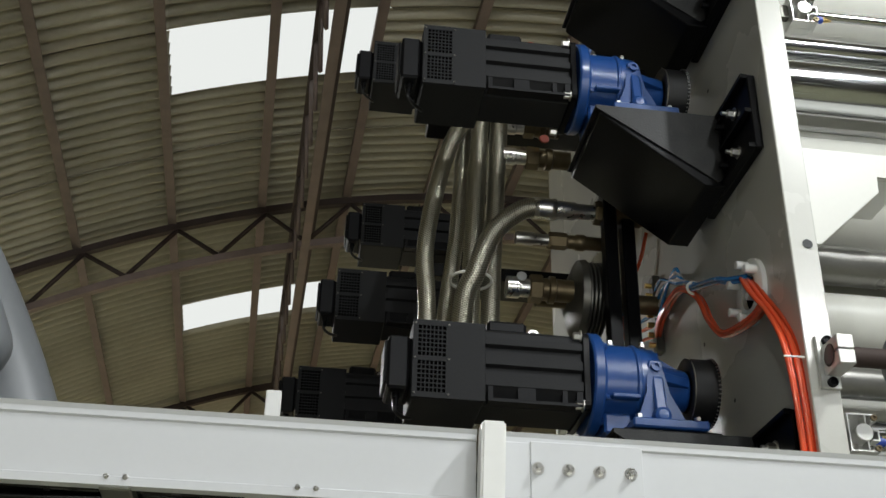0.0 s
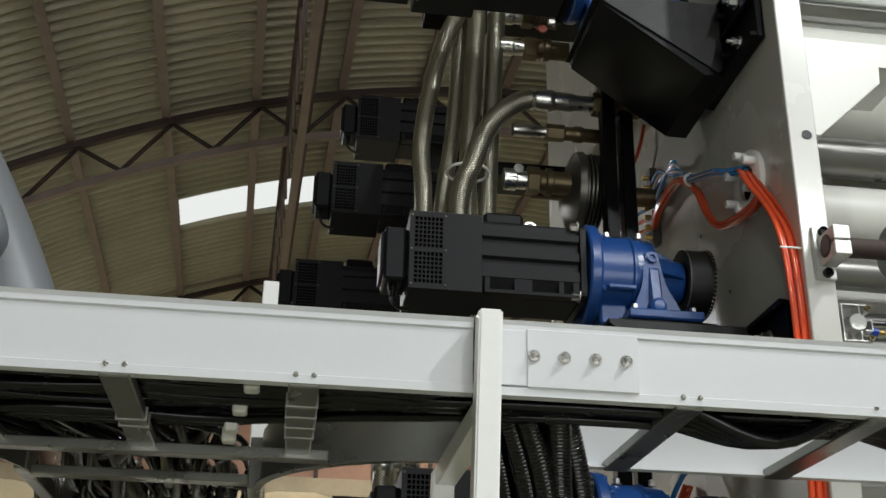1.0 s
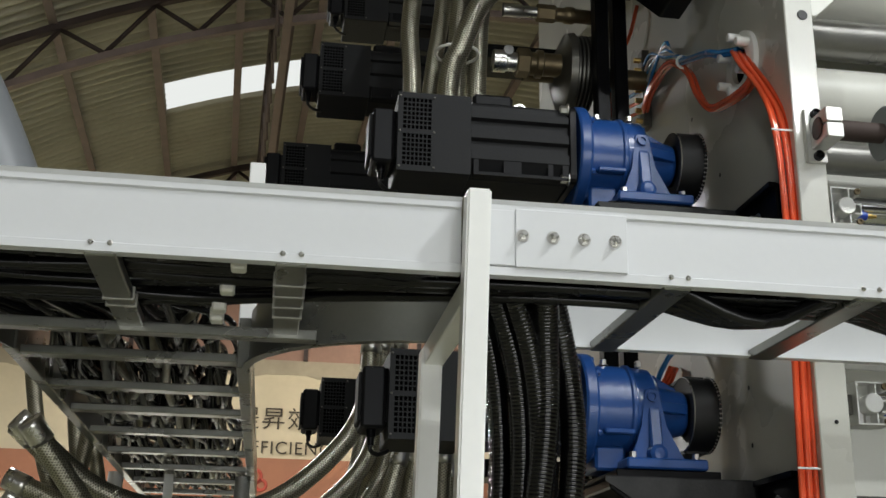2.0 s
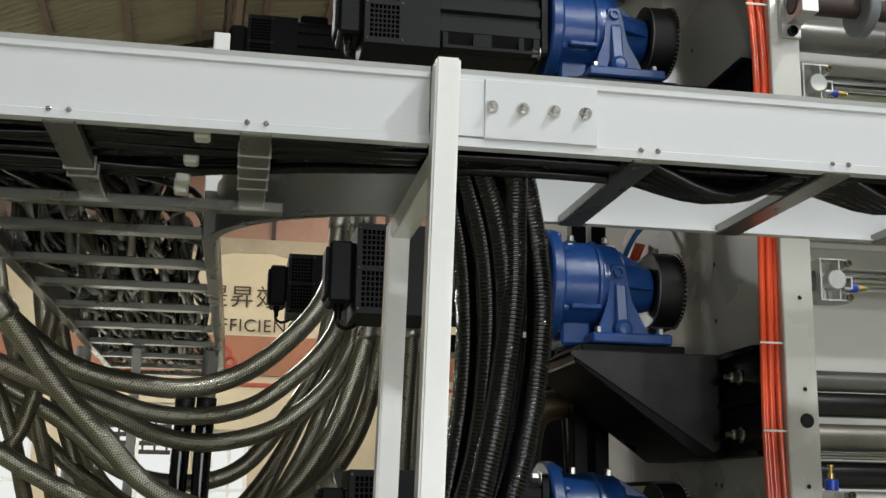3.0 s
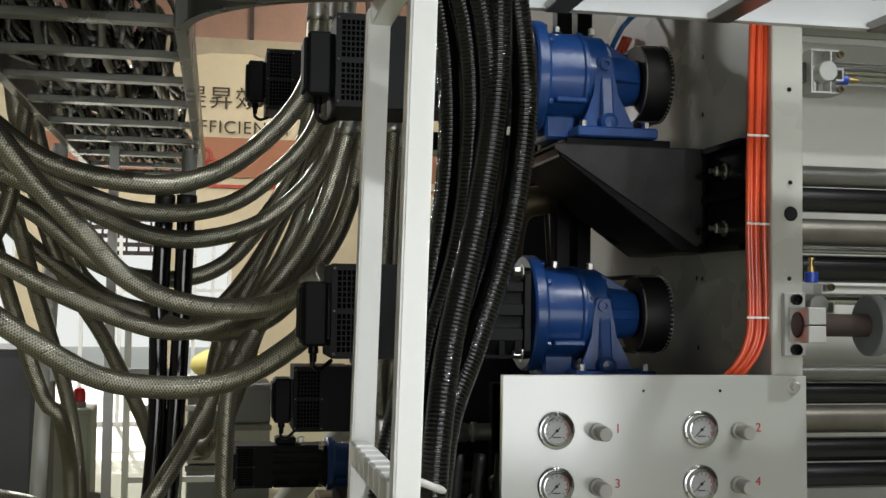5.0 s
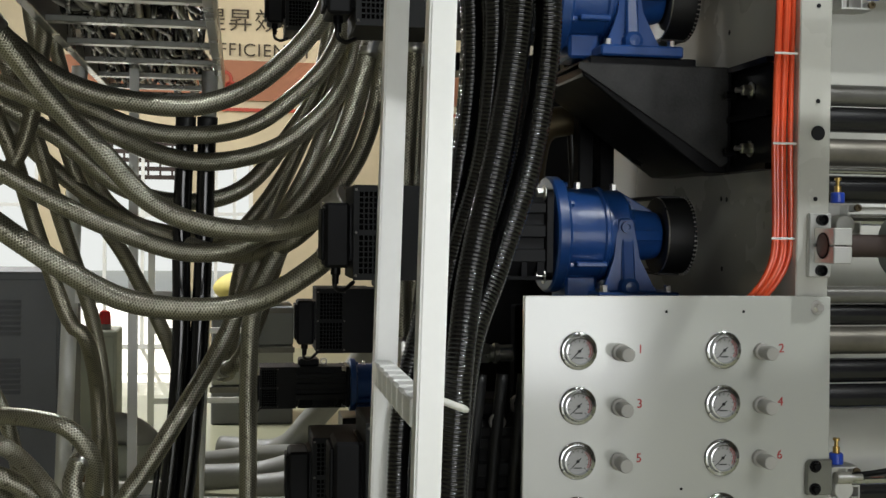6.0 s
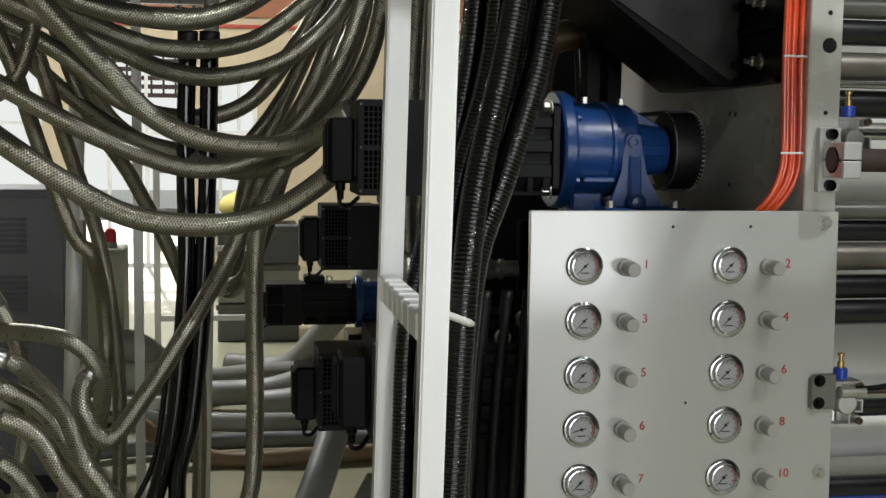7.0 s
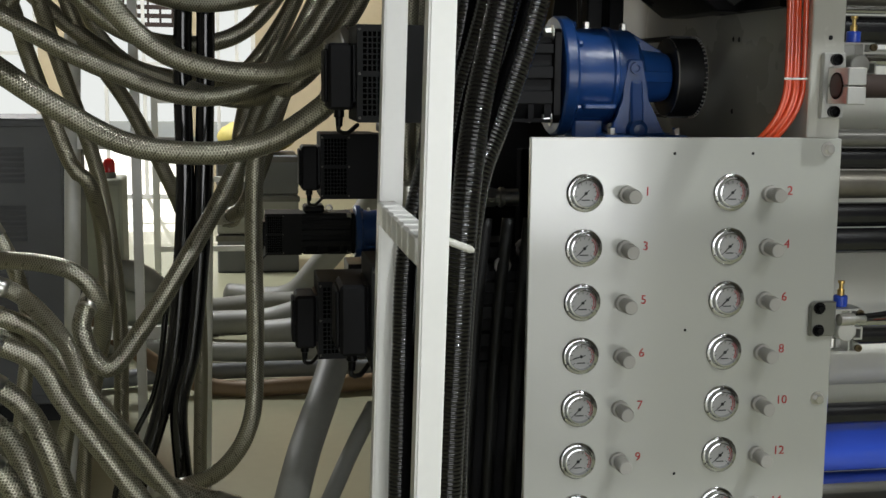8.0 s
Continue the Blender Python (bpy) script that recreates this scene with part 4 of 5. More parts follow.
def slanted_post(name, x_top, z_top, x_bot, y0, y1, w, label):
    """A square tube that leans a little, with a foot plate."""
    t = thing(name, label, "post", x_bot, (y0 + y1) / 2, 0, group="tray posts")
    d = (y1 - y0) / 2
    bm = bmesh.new()
    lo = [bm.verts.new((a, b, 0.006)) for a, b in ((0, -d), (w, -d), (w, d), (0, d))]
    hi = [bm.verts.new((a + x_top - x_bot, b, z_top)) for a, b in ((0, -d), (w, -d), (w, d), (0, d))]
    bm.faces.new(lo[::-1])
    bm.faces.new(hi)
    for i in range(4):
        bm.faces.new((lo[i], lo[(i + 1) % 4], hi[(i + 1) % 4], hi[i]))
    bmesh.ops.bevel(bm, geom=list(bm.edges), offset=0.003, segments=2, affect="EDGES")
    part("tube", bm, POSTW, t)
    part("foot_plate", box(-0.03, w + 0.03, -d - 0.03, d + 0.03, 0, 0.008), POSTW, t)
    return t


post_a = slanted_post("tray_post", 0.2375, 2.097, 0.191, 1.43, 1.467, 0.034, "white square steel post carrying the cable tray")
post_b = slanted_post("tray_post", 0.2355, 1.975, 0.191, 1.88, 1.92, 0.037, "white square steel post behind the first, carrying the tray")
cross = thing("tray_cross_bar", "white square cross bar between the two tray posts", "cross bar", 0.24, 1.467, 1.945)
part("bar", box(0.0, 0.034, 0.0, 0.45, -0.0, 0.036, 0.002), POSTW, cross)
brace = thing("tray_brace", "white wrapped brace between the tray posts", "brace", 0.213, 1.467, 1.235)
part("bar", box(0.003, 0.033, 0.0, 0.415, 0, 0.036, 0.002), POSTW, brace)
for k in range(6):
    part("wrap", box(0.0015, 0.0345, 0.06 + 0.055 * k, 0.095 + 0.055 * k, -0.0015, 0.038, 0.004), POSTW, brace)
part("tie_tail", sweep(spline([(0.235, 1.5, 2.0), (0.225, 1.56, 1.93), (0.235, 1.72, 1.925), (0.27, 1.85, 1.94)], 0.02), 0.003, 6), RUBBER, post_a)


def fit_ends(hose, pts, r, mat, name="end_fitting"):
    """Crimped ferrules over both ends of a hose."""
    line = spline(pts, 0.015)
    for seg in (line[:5], line[-5:]):
        part(name, sweep(seg, r, 16), mat, hose)


# ---- cables lying in the tray ----
rng = random.Random(7)
for k in range(46):
    y = 1.497 + 0.36 * rng.random()
    yr = 1.497 + 0.145 * rng.random()
    z = 2.012 + 0.055 * rng.random()
    r = rng.uniform(0.006, 0.011)
    pts = []
    for x in (-1.6, -1.1, -0.62, -0.36, -0.12, 0.12, 0.4, 0.7, 1.0, 1.3, 1.7, 2.2):
        sag = -0.02 * abs(math.sin((x - 0.55) * math.pi / 0.29)) if x > 0.3 else -0.012 * rng.random()
        pts.append((x, (y if x < 0 else yr if x > 0.3 else (y + yr) / 2) + rng.uniform(-0.012, 0.012), z + sag + rng.uniform(-0.006, 0.006)))
    tagged(tube("tray_cable", pts, r, CABLE if k % 9 else GREYCABLE, None, 7, 0.05), "black sheathed power cable lying in the tray", "cable", "cables in the tray")
for k in range(5):
    pts = [(0.55 + 0.29 * j + (0.145 if half else 0), 1.53 + 0.025 * k, 2.0 - (0.045 - 0.006 * k if half else -0.008)) for j in range(5) for half in (0, 1)]
    tagged(tube("tray_cable", pts, 0.011, CABLE, None, 8, 0.03), "black sheathed cable sagging between the tray rungs", "cable", "cables in the tray")
for k in range(58):
    x = -0.455 + 0.35 * rng.random()
    pts, y = [(x - 0.3 * rng.random(), 1.6 + 0.2 * rng.random(), 2.03)], 2.0
    while y < 4.9:
        pts.append((min(-0.1, max(-0.46, x + rng.uniform(-0.028, 0.028))), y, 2.012 + rng.uniform(0.0, 0.1)))
        y += rng.uniform(0.14, 0.3)
    mat = (CABLE, CABLE, BRAIDD, CABLE, CABLE, CABLE, GREYCABLE, CABLE, CABLE)[k % 9]
    tagged(tube("branch_cable", pts, rng.uniform(0.006, 0.011), mat, None, 6, 0.03), "loosely coiled cable piled on the branch tray", "cable", "cables on the branch tray")
for x, y, z in ((-0.1, 1.66, 2.005), (-0.115, 1.75, 2.0), (-0.12, 1.8, 1.995), (-0.08, 1.52, 2.0)):
    single("cable_clip", box(x, x + 0.022, y, y + 0.03, z - 0.012, z + 0.012, 0.003), NYLON, "pale nylon clip holding the tray cables", "clip", "cable clips")


def even_steps(line, step):
    """The same line cut into equal steps."""
    out, need = [line[0]], step
    for p, q in zip(line, line[1:]):
        d, at = (q - p).length, 0.0
        while d - at >= need:
            at += need
            out.append(p.lerp(q, at / d))
            need = step
        need -= d - at
    return out


def ribbed(pts, r, name, label, pitch=0.0066):
    """Corrugated hose: rounded rings along its length with narrow grooves between."""
    line = even_steps(spline(pts, 0.01), pitch / 5)
    fall = (0.0, 0.0, 0.0003, 0.0019, 0.0003)

    def profile(s):
        return r - fall[int(round(s * 5 / pitch)) % 5]

    return single(name, sweep(line, profile, 18), CORR, label, "corrugated hose", "corrugated hoses")


CORRUGATED = [
    [(0.33, 1.66, 2.09), (0.40, 1.69, 2.05), (0.424, 1.76, 1.96), (0.428, 1.79, 1.81), (0.404, 1.8, 1.63), (0.357, 1.78, 1.43), (0.335, 1.75, 1.3), (0.328, 1.75, 1.2), (0.32, 1.75, 1.03), (0.312, 1.75, 0.82), (0.305, 1.75, 0.3), (0.3, 1.76, 0.02)],
    [(0.35, 1.7, 2.1), (0.42, 1.74, 2.06), (0.468, 1.8, 1.93), (0.48, 1.81, 1.79), (0.456, 1.82, 1.6), (0.405, 1.82, 1.43), (0.362, 1.8, 1.32), (0.345, 1.8, 1.2), (0.335, 1.8, 1.03), (0.33, 1.8, 0.8), (0.33, 1.8, 0.3), (0.33, 1.8, 0.02)],
    [(0.3, 1.7, 2.1), (0.345, 1.75, 2.02), (0.385, 1.8, 1.92), (0.40, 1.83, 1.78), (0.385, 1.84, 1.6), (0.34, 1.84, 1.43), (0.315, 1.82, 1.3), (0.3, 1.82, 1.15), (0.295, 1.82, 0.8), (0.29, 1.82, 0.3), (0.29, 1.82, 0.02)],
    [(0.29, 1.72, 2.1), (0.33, 1.8, 2.0), (0.365, 1.86, 1.88), (0.37, 1.88, 1.7), (0.34, 1.88, 1.5), (0.3, 1.88, 1.35), (0.262, 1.86, 1.2), (0.252, 1.85, 1.0), (0.245, 1.85, 0.6), (0.24, 1.85, 0.02)],
    [(0.31, 1.75, 2.1), (0.36, 1.83, 2.02), (0.41, 1.88, 1.9), (0.42, 1.9, 1.75), (0.40, 1.9, 1.6), (0.36, 1.9, 1.45), (0.33, 1.88, 1.3), (0.31, 1.88, 1.1), (0.3, 1.88, 0.6), (0.3, 1.88, 0.02)],
]
CORRUGATED += [[(x + 0.0, y + 0.07, z) for x, y, z in CORRUGATED[0]], [(x - 0.02, y + 0.1, z) for x, y, z in CORRUGATED[2]], [(x + 0.01, y + 0.13, z) for x, y, z in CORRUGATED[4]], [(x - 0.038, y + 0.045, z) for x, y, z in CORRUGATED[1]], [(x + 0.022, y - 0.03, z) for x, y, z in CORRUGATED[2]], [(x - 0.06, y + 0.1, z) for x, y, z in CORRUGATED[1]]]
for k, pts in enumerate(CORRUGATED):
    hose = ribbed(pts, (0.0225, 0.022, 0.019, 0.017, 0.016, 0.02, 0.018, 0.018, 0.021, 0.019, 0.02)[k], "corrugated_hose", "glossy black corrugated conduit hanging from the tray")
    fit_ends(hose, pts, 0.0245, RUBBER, "end_cuff")
single("hose_tie", sweep(spline([(0.283, 1.74, 1.235), (0.305, 1.722, 1.228), (0.335, 1.728, 1.216), (0.347, 1.76, 1.208)], 0.01), 0.006, 8), NYLON, "white cable tie round the conduits", "cable tie")

# ---- braided hoses ----
HOSES = [
    ('a1', 0.0270, [(-0.63, 2.90, 1.99), (-0.44, 3.00, 1.84), (-0.24, 3.05, 1.79), (-0.08, 3.10, 1.80), (0.08, 3.15, 1.89), (0.23, 3.20, 2.08), (0.26, 3.20, 2.33)]),
    ('a2', 0.0250, [(-0.65, 3.00, 1.99), (-0.48, 3.15, 1.84), (-0.26, 3.25, 1.74), (-0.04, 3.30, 1.74), (0.12, 3.30, 1.82), (0.28, 3.35, 2.02), (0.31, 3.35, 2.37)]),
    ('a3', 0.0260, [(-0.70, 3.20, 1.88), (-0.39, 3.20, 1.75), (-0.19, 3.30, 1.67), (-0.01, 3.35, 1.67), (0.17, 3.35, 1.75), (0.32, 3.40, 1.96), (0.36, 3.40, 2.39)]),
    ('a4', 0.0270, [(-0.58, 2.80, 1.97), (-0.45, 2.90, 1.79), (-0.33, 2.95, 1.66), (-0.23, 3.00, 1.55), (-0.11, 3.00, 1.49), (0.04, 3.00, 1.47), (0.16, 2.95, 1.49), (0.26, 2.85, 1.56)]),
    ('a5', 0.0250, [(-0.72, 3.30, 1.85), (-0.49, 3.35, 1.72), (-0.33, 3.40, 1.59), (-0.17, 3.45, 1.55), (-0.01, 3.45, 1.58), (0.11, 3.45, 1.70), (0.24, 3.50, 1.94), (0.29, 3.50, 2.33)]),
    ('a6', 0.0250, [(-0.67, 3.10, 1.66), (-0.46, 3.10, 1.54), (-0.32, 3.15, 1.47), (-0.14, 3.20, 1.41), (0.01, 3.20, 1.43), (0.15, 3.20, 1.53), (0.27, 3.20, 1.72), (0.36, 3.20, 2.01)]),
    ('a7', 0.0280, [(-0.61, 2.80, 1.53), (-0.42, 2.85, 1.39), (-0.26, 2.90, 1.30), (-0.07, 2.90, 1.28), (0.07, 2.90, 1.31), (0.19, 2.85, 1.39), (0.24, 2.80, 1.45)]),
    ('a8', 0.0240, [(0.32, 3.50, 2.06), (0.22, 3.40, 1.70), (0.07, 3.30, 1.42), (-0.03, 3.20, 1.19), (-0.14, 3.10, 1.00), (-0.25, 3.05, 0.83), (-0.34, 3.00, 0.73), (-0.40, 3.00, 0.83), (-0.38, 3.10, 0.91)]),
    ('a9', 0.0240, [(0.38, 3.30, 2.03), (0.29, 3.30, 1.71), (0.15, 3.25, 1.48), (0.05, 3.20, 1.30), (0.03, 3.20, 1.09), (0.03, 3.20, 0.72), (0.01, 3.20, 0.50), (-0.09, 3.25, 0.35), (-0.26, 3.30, 0.29)]),
    ('b1', 0.0230, [(0.28, 3.60, 2.04), (0.21, 3.60, 1.80), (0.10, 3.60, 1.55), (0.01, 3.60, 1.36), (-0.02, 3.60, 1.14), (-0.03, 3.70, 1.02), (-0.09, 3.80, 1.03)]),
    ('b2', 0.0230, [(0.36, 3.50, 1.99), (0.26, 3.50, 1.69), (0.13, 3.50, 1.43), (0.06, 3.50, 1.21), (-0.00, 3.50, 1.08), (-0.07, 3.60, 1.04)]),
    ('b3', 0.0240, [(0.40, 3.20, 2.02), (0.35, 3.20, 1.75), (0.27, 3.20, 1.59), (0.15, 3.20, 1.45), (0.01, 3.30, 1.40), (-0.15, 3.40, 1.43), (-0.31, 3.45, 1.49), (-0.50, 3.50, 1.62), (-0.67, 3.50, 1.78)]),
    ('b4', 0.0220, [(0.43, 2.90, 1.98), (0.41, 2.90, 1.63), (0.40, 2.90, 1.37), (0.41, 2.90, 1.15)]),
    ('b5', 0.0220, [(0.45, 2.95, 1.95), (0.44, 2.95, 1.56), (0.44, 2.95, 1.14)]),
    ('c1', 0.0220, [(-0.64, 3.50, 2.53), (-0.61, 3.50, 2.25), (-0.58, 3.50, 2.02), (-0.53, 3.50, 1.83), (-0.44, 3.50, 1.57), (-0.32, 3.60, 1.36), (-0.19, 3.70, 1.06), (-0.15, 3.80, 0.83), (-0.14, 3.80, 0.58), (-0.15, 3.80, 0.23), (-0.15, 3.8, 0.03)]),
    ('c2', 0.0220, [(-0.65, 3.70, 2.59), (-0.60, 3.70, 2.29), (-0.55, 3.70, 2.01), (-0.45, 3.70, 1.65), (-0.35, 3.70, 1.51), (-0.21, 3.70, 1.46), (-0.04, 3.60, 1.45), (0.05, 3.60, 1.52), (0.16, 3.60, 1.69), (0.28, 3.60, 1.95), (0.34, 3.60, 2.32)]),
    ('c3', 0.0220, [(-0.68, 3.30, 1.85), (-0.60, 3.30, 1.67), (-0.56, 3.40, 1.48), (-0.47, 3.40, 1.22), (-0.42, 3.40, 1.16), (-0.40, 3.50, 0.99), (-0.40, 3.50, 0.76), (-0.45, 3.50, 0.49), (-0.48, 3.50, 0.26), (-0.49, 3.5, 0.03)]),
    ('c4', 0.0220, [(-0.46, 3.30, 2.48), (-0.49, 3.30, 2.21), (-0.52, 3.30, 1.99), (-0.55, 3.30, 1.78), (-0.60, 3.30, 1.64), (-0.69, 3.30, 1.58)]),
    ('c5', 0.0220, [(-0.74, 3.40, 2.40), (-0.70, 3.40, 2.16), (-0.65, 3.40, 1.96), (-0.56, 3.40, 1.73), (-0.50, 3.50, 1.48), (-0.43, 3.60, 1.21), (-0.39, 3.60, 0.97), (-0.37, 3.60, 0.70), (-0.38, 3.60, 0.24), (-0.38, 3.6, 0.03)]),
    ('d1', 0.0250, [(-0.65, 3.00, 0.89), (-0.51, 3.00, 0.83), (-0.42, 2.95, 0.73), (-0.32, 2.90, 0.59), (-0.22, 2.90, 0.47), (-0.08, 2.90, 0.38), (0.09, 2.95, 0.26)]),
    ('d2', 0.0250, [(-0.63, 2.90, 0.84), (-0.50, 2.90, 0.78), (-0.42, 2.85, 0.68), (-0.32, 2.80, 0.56), (-0.21, 2.80, 0.39), (-0.11, 2.80, 0.19)]),
    ('d3', 0.0260, [(-0.60, 2.75, 0.79), (-0.50, 2.75, 0.71), (-0.44, 2.70, 0.62), (-0.39, 2.70, 0.45), (-0.37, 2.70, 0.26)]),
    ('d4', 0.0250, [(-0.59, 2.70, 0.71), (-0.51, 2.65, 0.66), (-0.46, 2.60, 0.57), (-0.44, 2.60, 0.48), (-0.43, 2.60, 0.31)]),
    ('d5', 0.0240, [(-0.55, 2.50, 0.69), (-0.49, 2.50, 0.62), (-0.46, 2.50, 0.53), (-0.46, 2.50, 0.36)]),
    ('d9', 0.0240, [(-0.69, 3.20, 0.83), (-0.57, 3.20, 0.74), (-0.42, 3.15, 0.59), (-0.32, 3.10, 0.49), (-0.20, 3.10, 0.38), (-0.02, 3.10, 0.31)]),
    ('d6', 0.0230, [(-0.67, 3.20, 0.98), (-0.53, 3.10, 0.99), (-0.42, 3.05, 0.97), (-0.365, 3.06, 0.9), (-0.36, 3.1, 0.82), (-0.39, 3.14, 0.74), (-0.45, 3.2, 0.6), (-0.5, 3.25, 0.4), (-0.52, 3.25, 0.03)]),
    ('d7', 0.0220, [(-0.63, 3.00, 0.96), (-0.54, 3.00, 0.92), (-0.43, 2.90, 0.83), (-0.36, 2.80, 0.72), (-0.27, 2.80, 0.60), (-0.16, 2.82, 0.44), (-0.02, 2.85, 0.24), (0.06, 2.86, 0.03)]),
    ('d8', 0.0200, [(-0.66, 3.20, 1.10), (-0.60, 3.20, 0.98), (-0.56, 3.20, 0.80), (-0.58, 3.20, 0.64), (-0.62, 3.2, 0.3), (-0.63, 3.2, 0.03)]),
    ('k1', 0.0260, [(-0.15, 3.40, 1.79), (-0.16, 3.40, 1.44), (-0.16, 3.40, 1.12), (-0.19, 3.40, 0.74), (-0.23, 3.40, 0.54), (-0.29, 3.40, 0.34), (-0.35, 3.40, 0.16), (-0.37, 3.40, 0.02)]),
    ('k2', 0.0260, [(-0.09, 3.40, 1.79), (-0.10, 3.40, 1.36), (-0.12, 3.40, 0.96), (-0.15, 3.40, 0.68), (-0.19, 3.40, 0.51), (-0.18, 3.40, 0.29), (-0.15, 3.40, 0.14), (-0.15, 3.40, 0.02)]),
    ('k3', 0.0090, [(-0.22, 3.50, 0.83), (-0.26, 3.50, 0.55), (-0.33, 3.50, 0.39), (-0.39, 3.50, 0.21), (-0.40, 3.50, 0.02)]),
    ('g1', 0.0750, [(0.29, 3.60, 0.63), (0.23, 3.40, 0.53), (0.16, 3.20, 0.42), (0.10, 3.00, 0.29)]),
    ('g2', 0.0400, [(0.38, 3.40, 0.49), (0.30, 3.30, 0.38), (0.22, 3.20, 0.25)]),
]
for nm, r, pts in HOSES:
    if nm[0] in "abcd":
        hose = tagged(tube("braided_hose", pts, r, BRAID if nm[0] in "ad" else BRAIDD, None, 16, 0.02), "stainless braided hydraulic hose sagging in a loop", "hose", "braided hoses")
        fit_ends(hose, pts, r * 1.12, STEEL)
    elif nm[0] == "k":
        hose = tagged(tube("black_hose", pts, r, CORR, None, 14, 0.02), "shiny black rubber hose hanging down", "hose", "black hoses")
        fit_ends(hose, pts, r * 1.1, RUBBER, "end_cuff")
    else:
        tagged(tube("grey_pipe", pts, r * 0.62, DUCT, None, 18, 0.03), "grey flexible pipe rising from the floor", "pipe", "grey pipes")

lv = thing("valve_lever", "dark lever arm with a small orange tip by the air unit", "lever", 1.215, 2.16, 1.0)
part("arm", sweep(spline([(0, 0, 0), (0.05, 0, 0.004), (0.09, -0.005, 0.012)], 0.02), 0.006, 8), BLACK, lv)
part("tip", cyl(0, -0.005, 0.012, 0.01, 0.09, 0.115, "x", 12, 0.002), ORANGE, lv, "orange plastic tip")
ma = thing("mount_angle", "small cast mounting angle bolted to the panel edge", "bracket", 1.108, 2.109, 1.012)
part("plate", prism([(-0.024, -0.034), (0.028, -0.034), (0.028, 0.034), (-0.016, 0.034), (-0.024, 0.026)], -0.012, -0.0005, "y", 0.002), TRAYALU, ma)
for dz in (-0.022, 0.022):
    part("bolt", hexbolt(-0.008, -0.012, dz, 0.008, "y", -1, True, 0.01), BLACK, ma)
part("stud", lathe([(0.03, 0.012), (0.06, 0.012), (0.06, 0.007), (0.085, 0.007)], 0, -0.02, 0.0, "x", 12), STEEL, ma, smooth=True)

# ---- upper hoses and fittings beside the motors ----
for r, pts in ((0.024, [(0.33, 3.0, 2.3), (0.33, 3.0, 2.99), (0.32, 3.0, 3.25), (0.37, 3.0, 3.55), (0.44, 3.02, 3.74), (0.52, 3.05, 3.8)]),
               (0.026, [(0.45, 2.98, 2.3), (0.455, 2.98, 3.0), (0.47, 2.98, 3.4), (0.485, 2.98, 3.75), (0.49, 3.0, 3.95)]),
               (0.026, [(0.52, 3.0, 2.3), (0.52, 3.0, 3.0), (0.535, 3.0, 3.4), (0.55, 3.0, 3.75), (0.555, 3.0, 3.95)]),
               (0.022, [(0.38, 3.05, 2.3), (0.385, 3.05, 2.95), (0.42, 3.05, 3.3), (0.44, 3.05, 3.65), (0.45, 3.05, 3.92)]),
               (0.027, [(0.41, 2.9, 2.3), (0.42, 2.9, 2.95), (0.455, 2.88, 3.1), (0.51, 2.88, 3.24), (0.6, 2.88, 3.33), (0.7, 2.88, 3.34)])):
    hose = tagged(tube("braided_hose", pts, r * 1.12, BRAID, None, 16, 0.02), "stainless braided hydraulic hose rising past the motors", "hose", "braided hoses")
    fit_ends(hose, pts, r * 1.25, STEEL)
single("hose_tie", ring(0.45, 2.93, 3.1, 0.062, 0.0045, "z"), NYLON, "pale nylon tie round the braided hoses", "cable tie")


def hose_fitting(x0, x1, y, z, r, mat=OLDBRASS, label="tarnished brass hose coupling with hexagon nut"):
    t = thing("hose_coupling", label, "coupling", x0, y, z, group="hose couplings")
    L = x1 - x0
    part("ferrule", lathe([(0, r * 0.95), (L * 0.18, r * 0.95), (L * 0.2, r * 0.8), (L * 0.34, r * 0.8)], 0, 0, 0, "x", 20), STEEL, t, smooth=True)
    part("nut", lathe([(L * 0.34, r * 1.15), (L * 0.36, r * 1.25), (L * 0.52, r * 1.25), (L * 0.54, r * 1.15)], 0, 0, 0, "x", 6), mat, t)
    part("pipe", lathe([(L * 0.54, r), (L * 0.62, r), (L * 0.64, r * 1.2), (L * 0.72, r * 1.2), (L * 0.74, r), (L, r)], 0, 0, 0, "x", 20), mat, t, smooth=True)


hose_fitting(0.69, 1.07, 2.88, 3.34, 0.03, OLDBRASS)
hose_fitting(0.6, 0.9, 3.0, 3.3, 0.022, OLDBRASS)
hose_fitting(0.56, 0.76, 2.95, 3.1, 0.035, OLDBRASS)
hose_fitting(0.56, 0.78, 3.0, 3.6, 0.03, OLDBRASS)
hose_fitting(0.6, 0.78, 3.0, 3.95, 0.026, BRASS)
hose_fitting(0.52, 0.66, 3.05, 4.05, 0.022, BRASS)
hose_fitting(0.58, 0.76, 3.05, 3.75, 0.026, OLDBRASS)
hose_fitting(0.52, 0.64, 2.7, 1.19, 0.02, STEEL, "steel hose coupling with hexagon nut")
for x, z in ((0.6, 3.12), (0.68, 3.62), (0.64, 3.99)):
    single("valve_badge", lathe([(-0.046, 0.016), (-0.05, 0.014)], x, 2.96, z, "y", 16), REDPAINT if z > 3.5 else DIAL, "small round badge on a valve body", "badge")
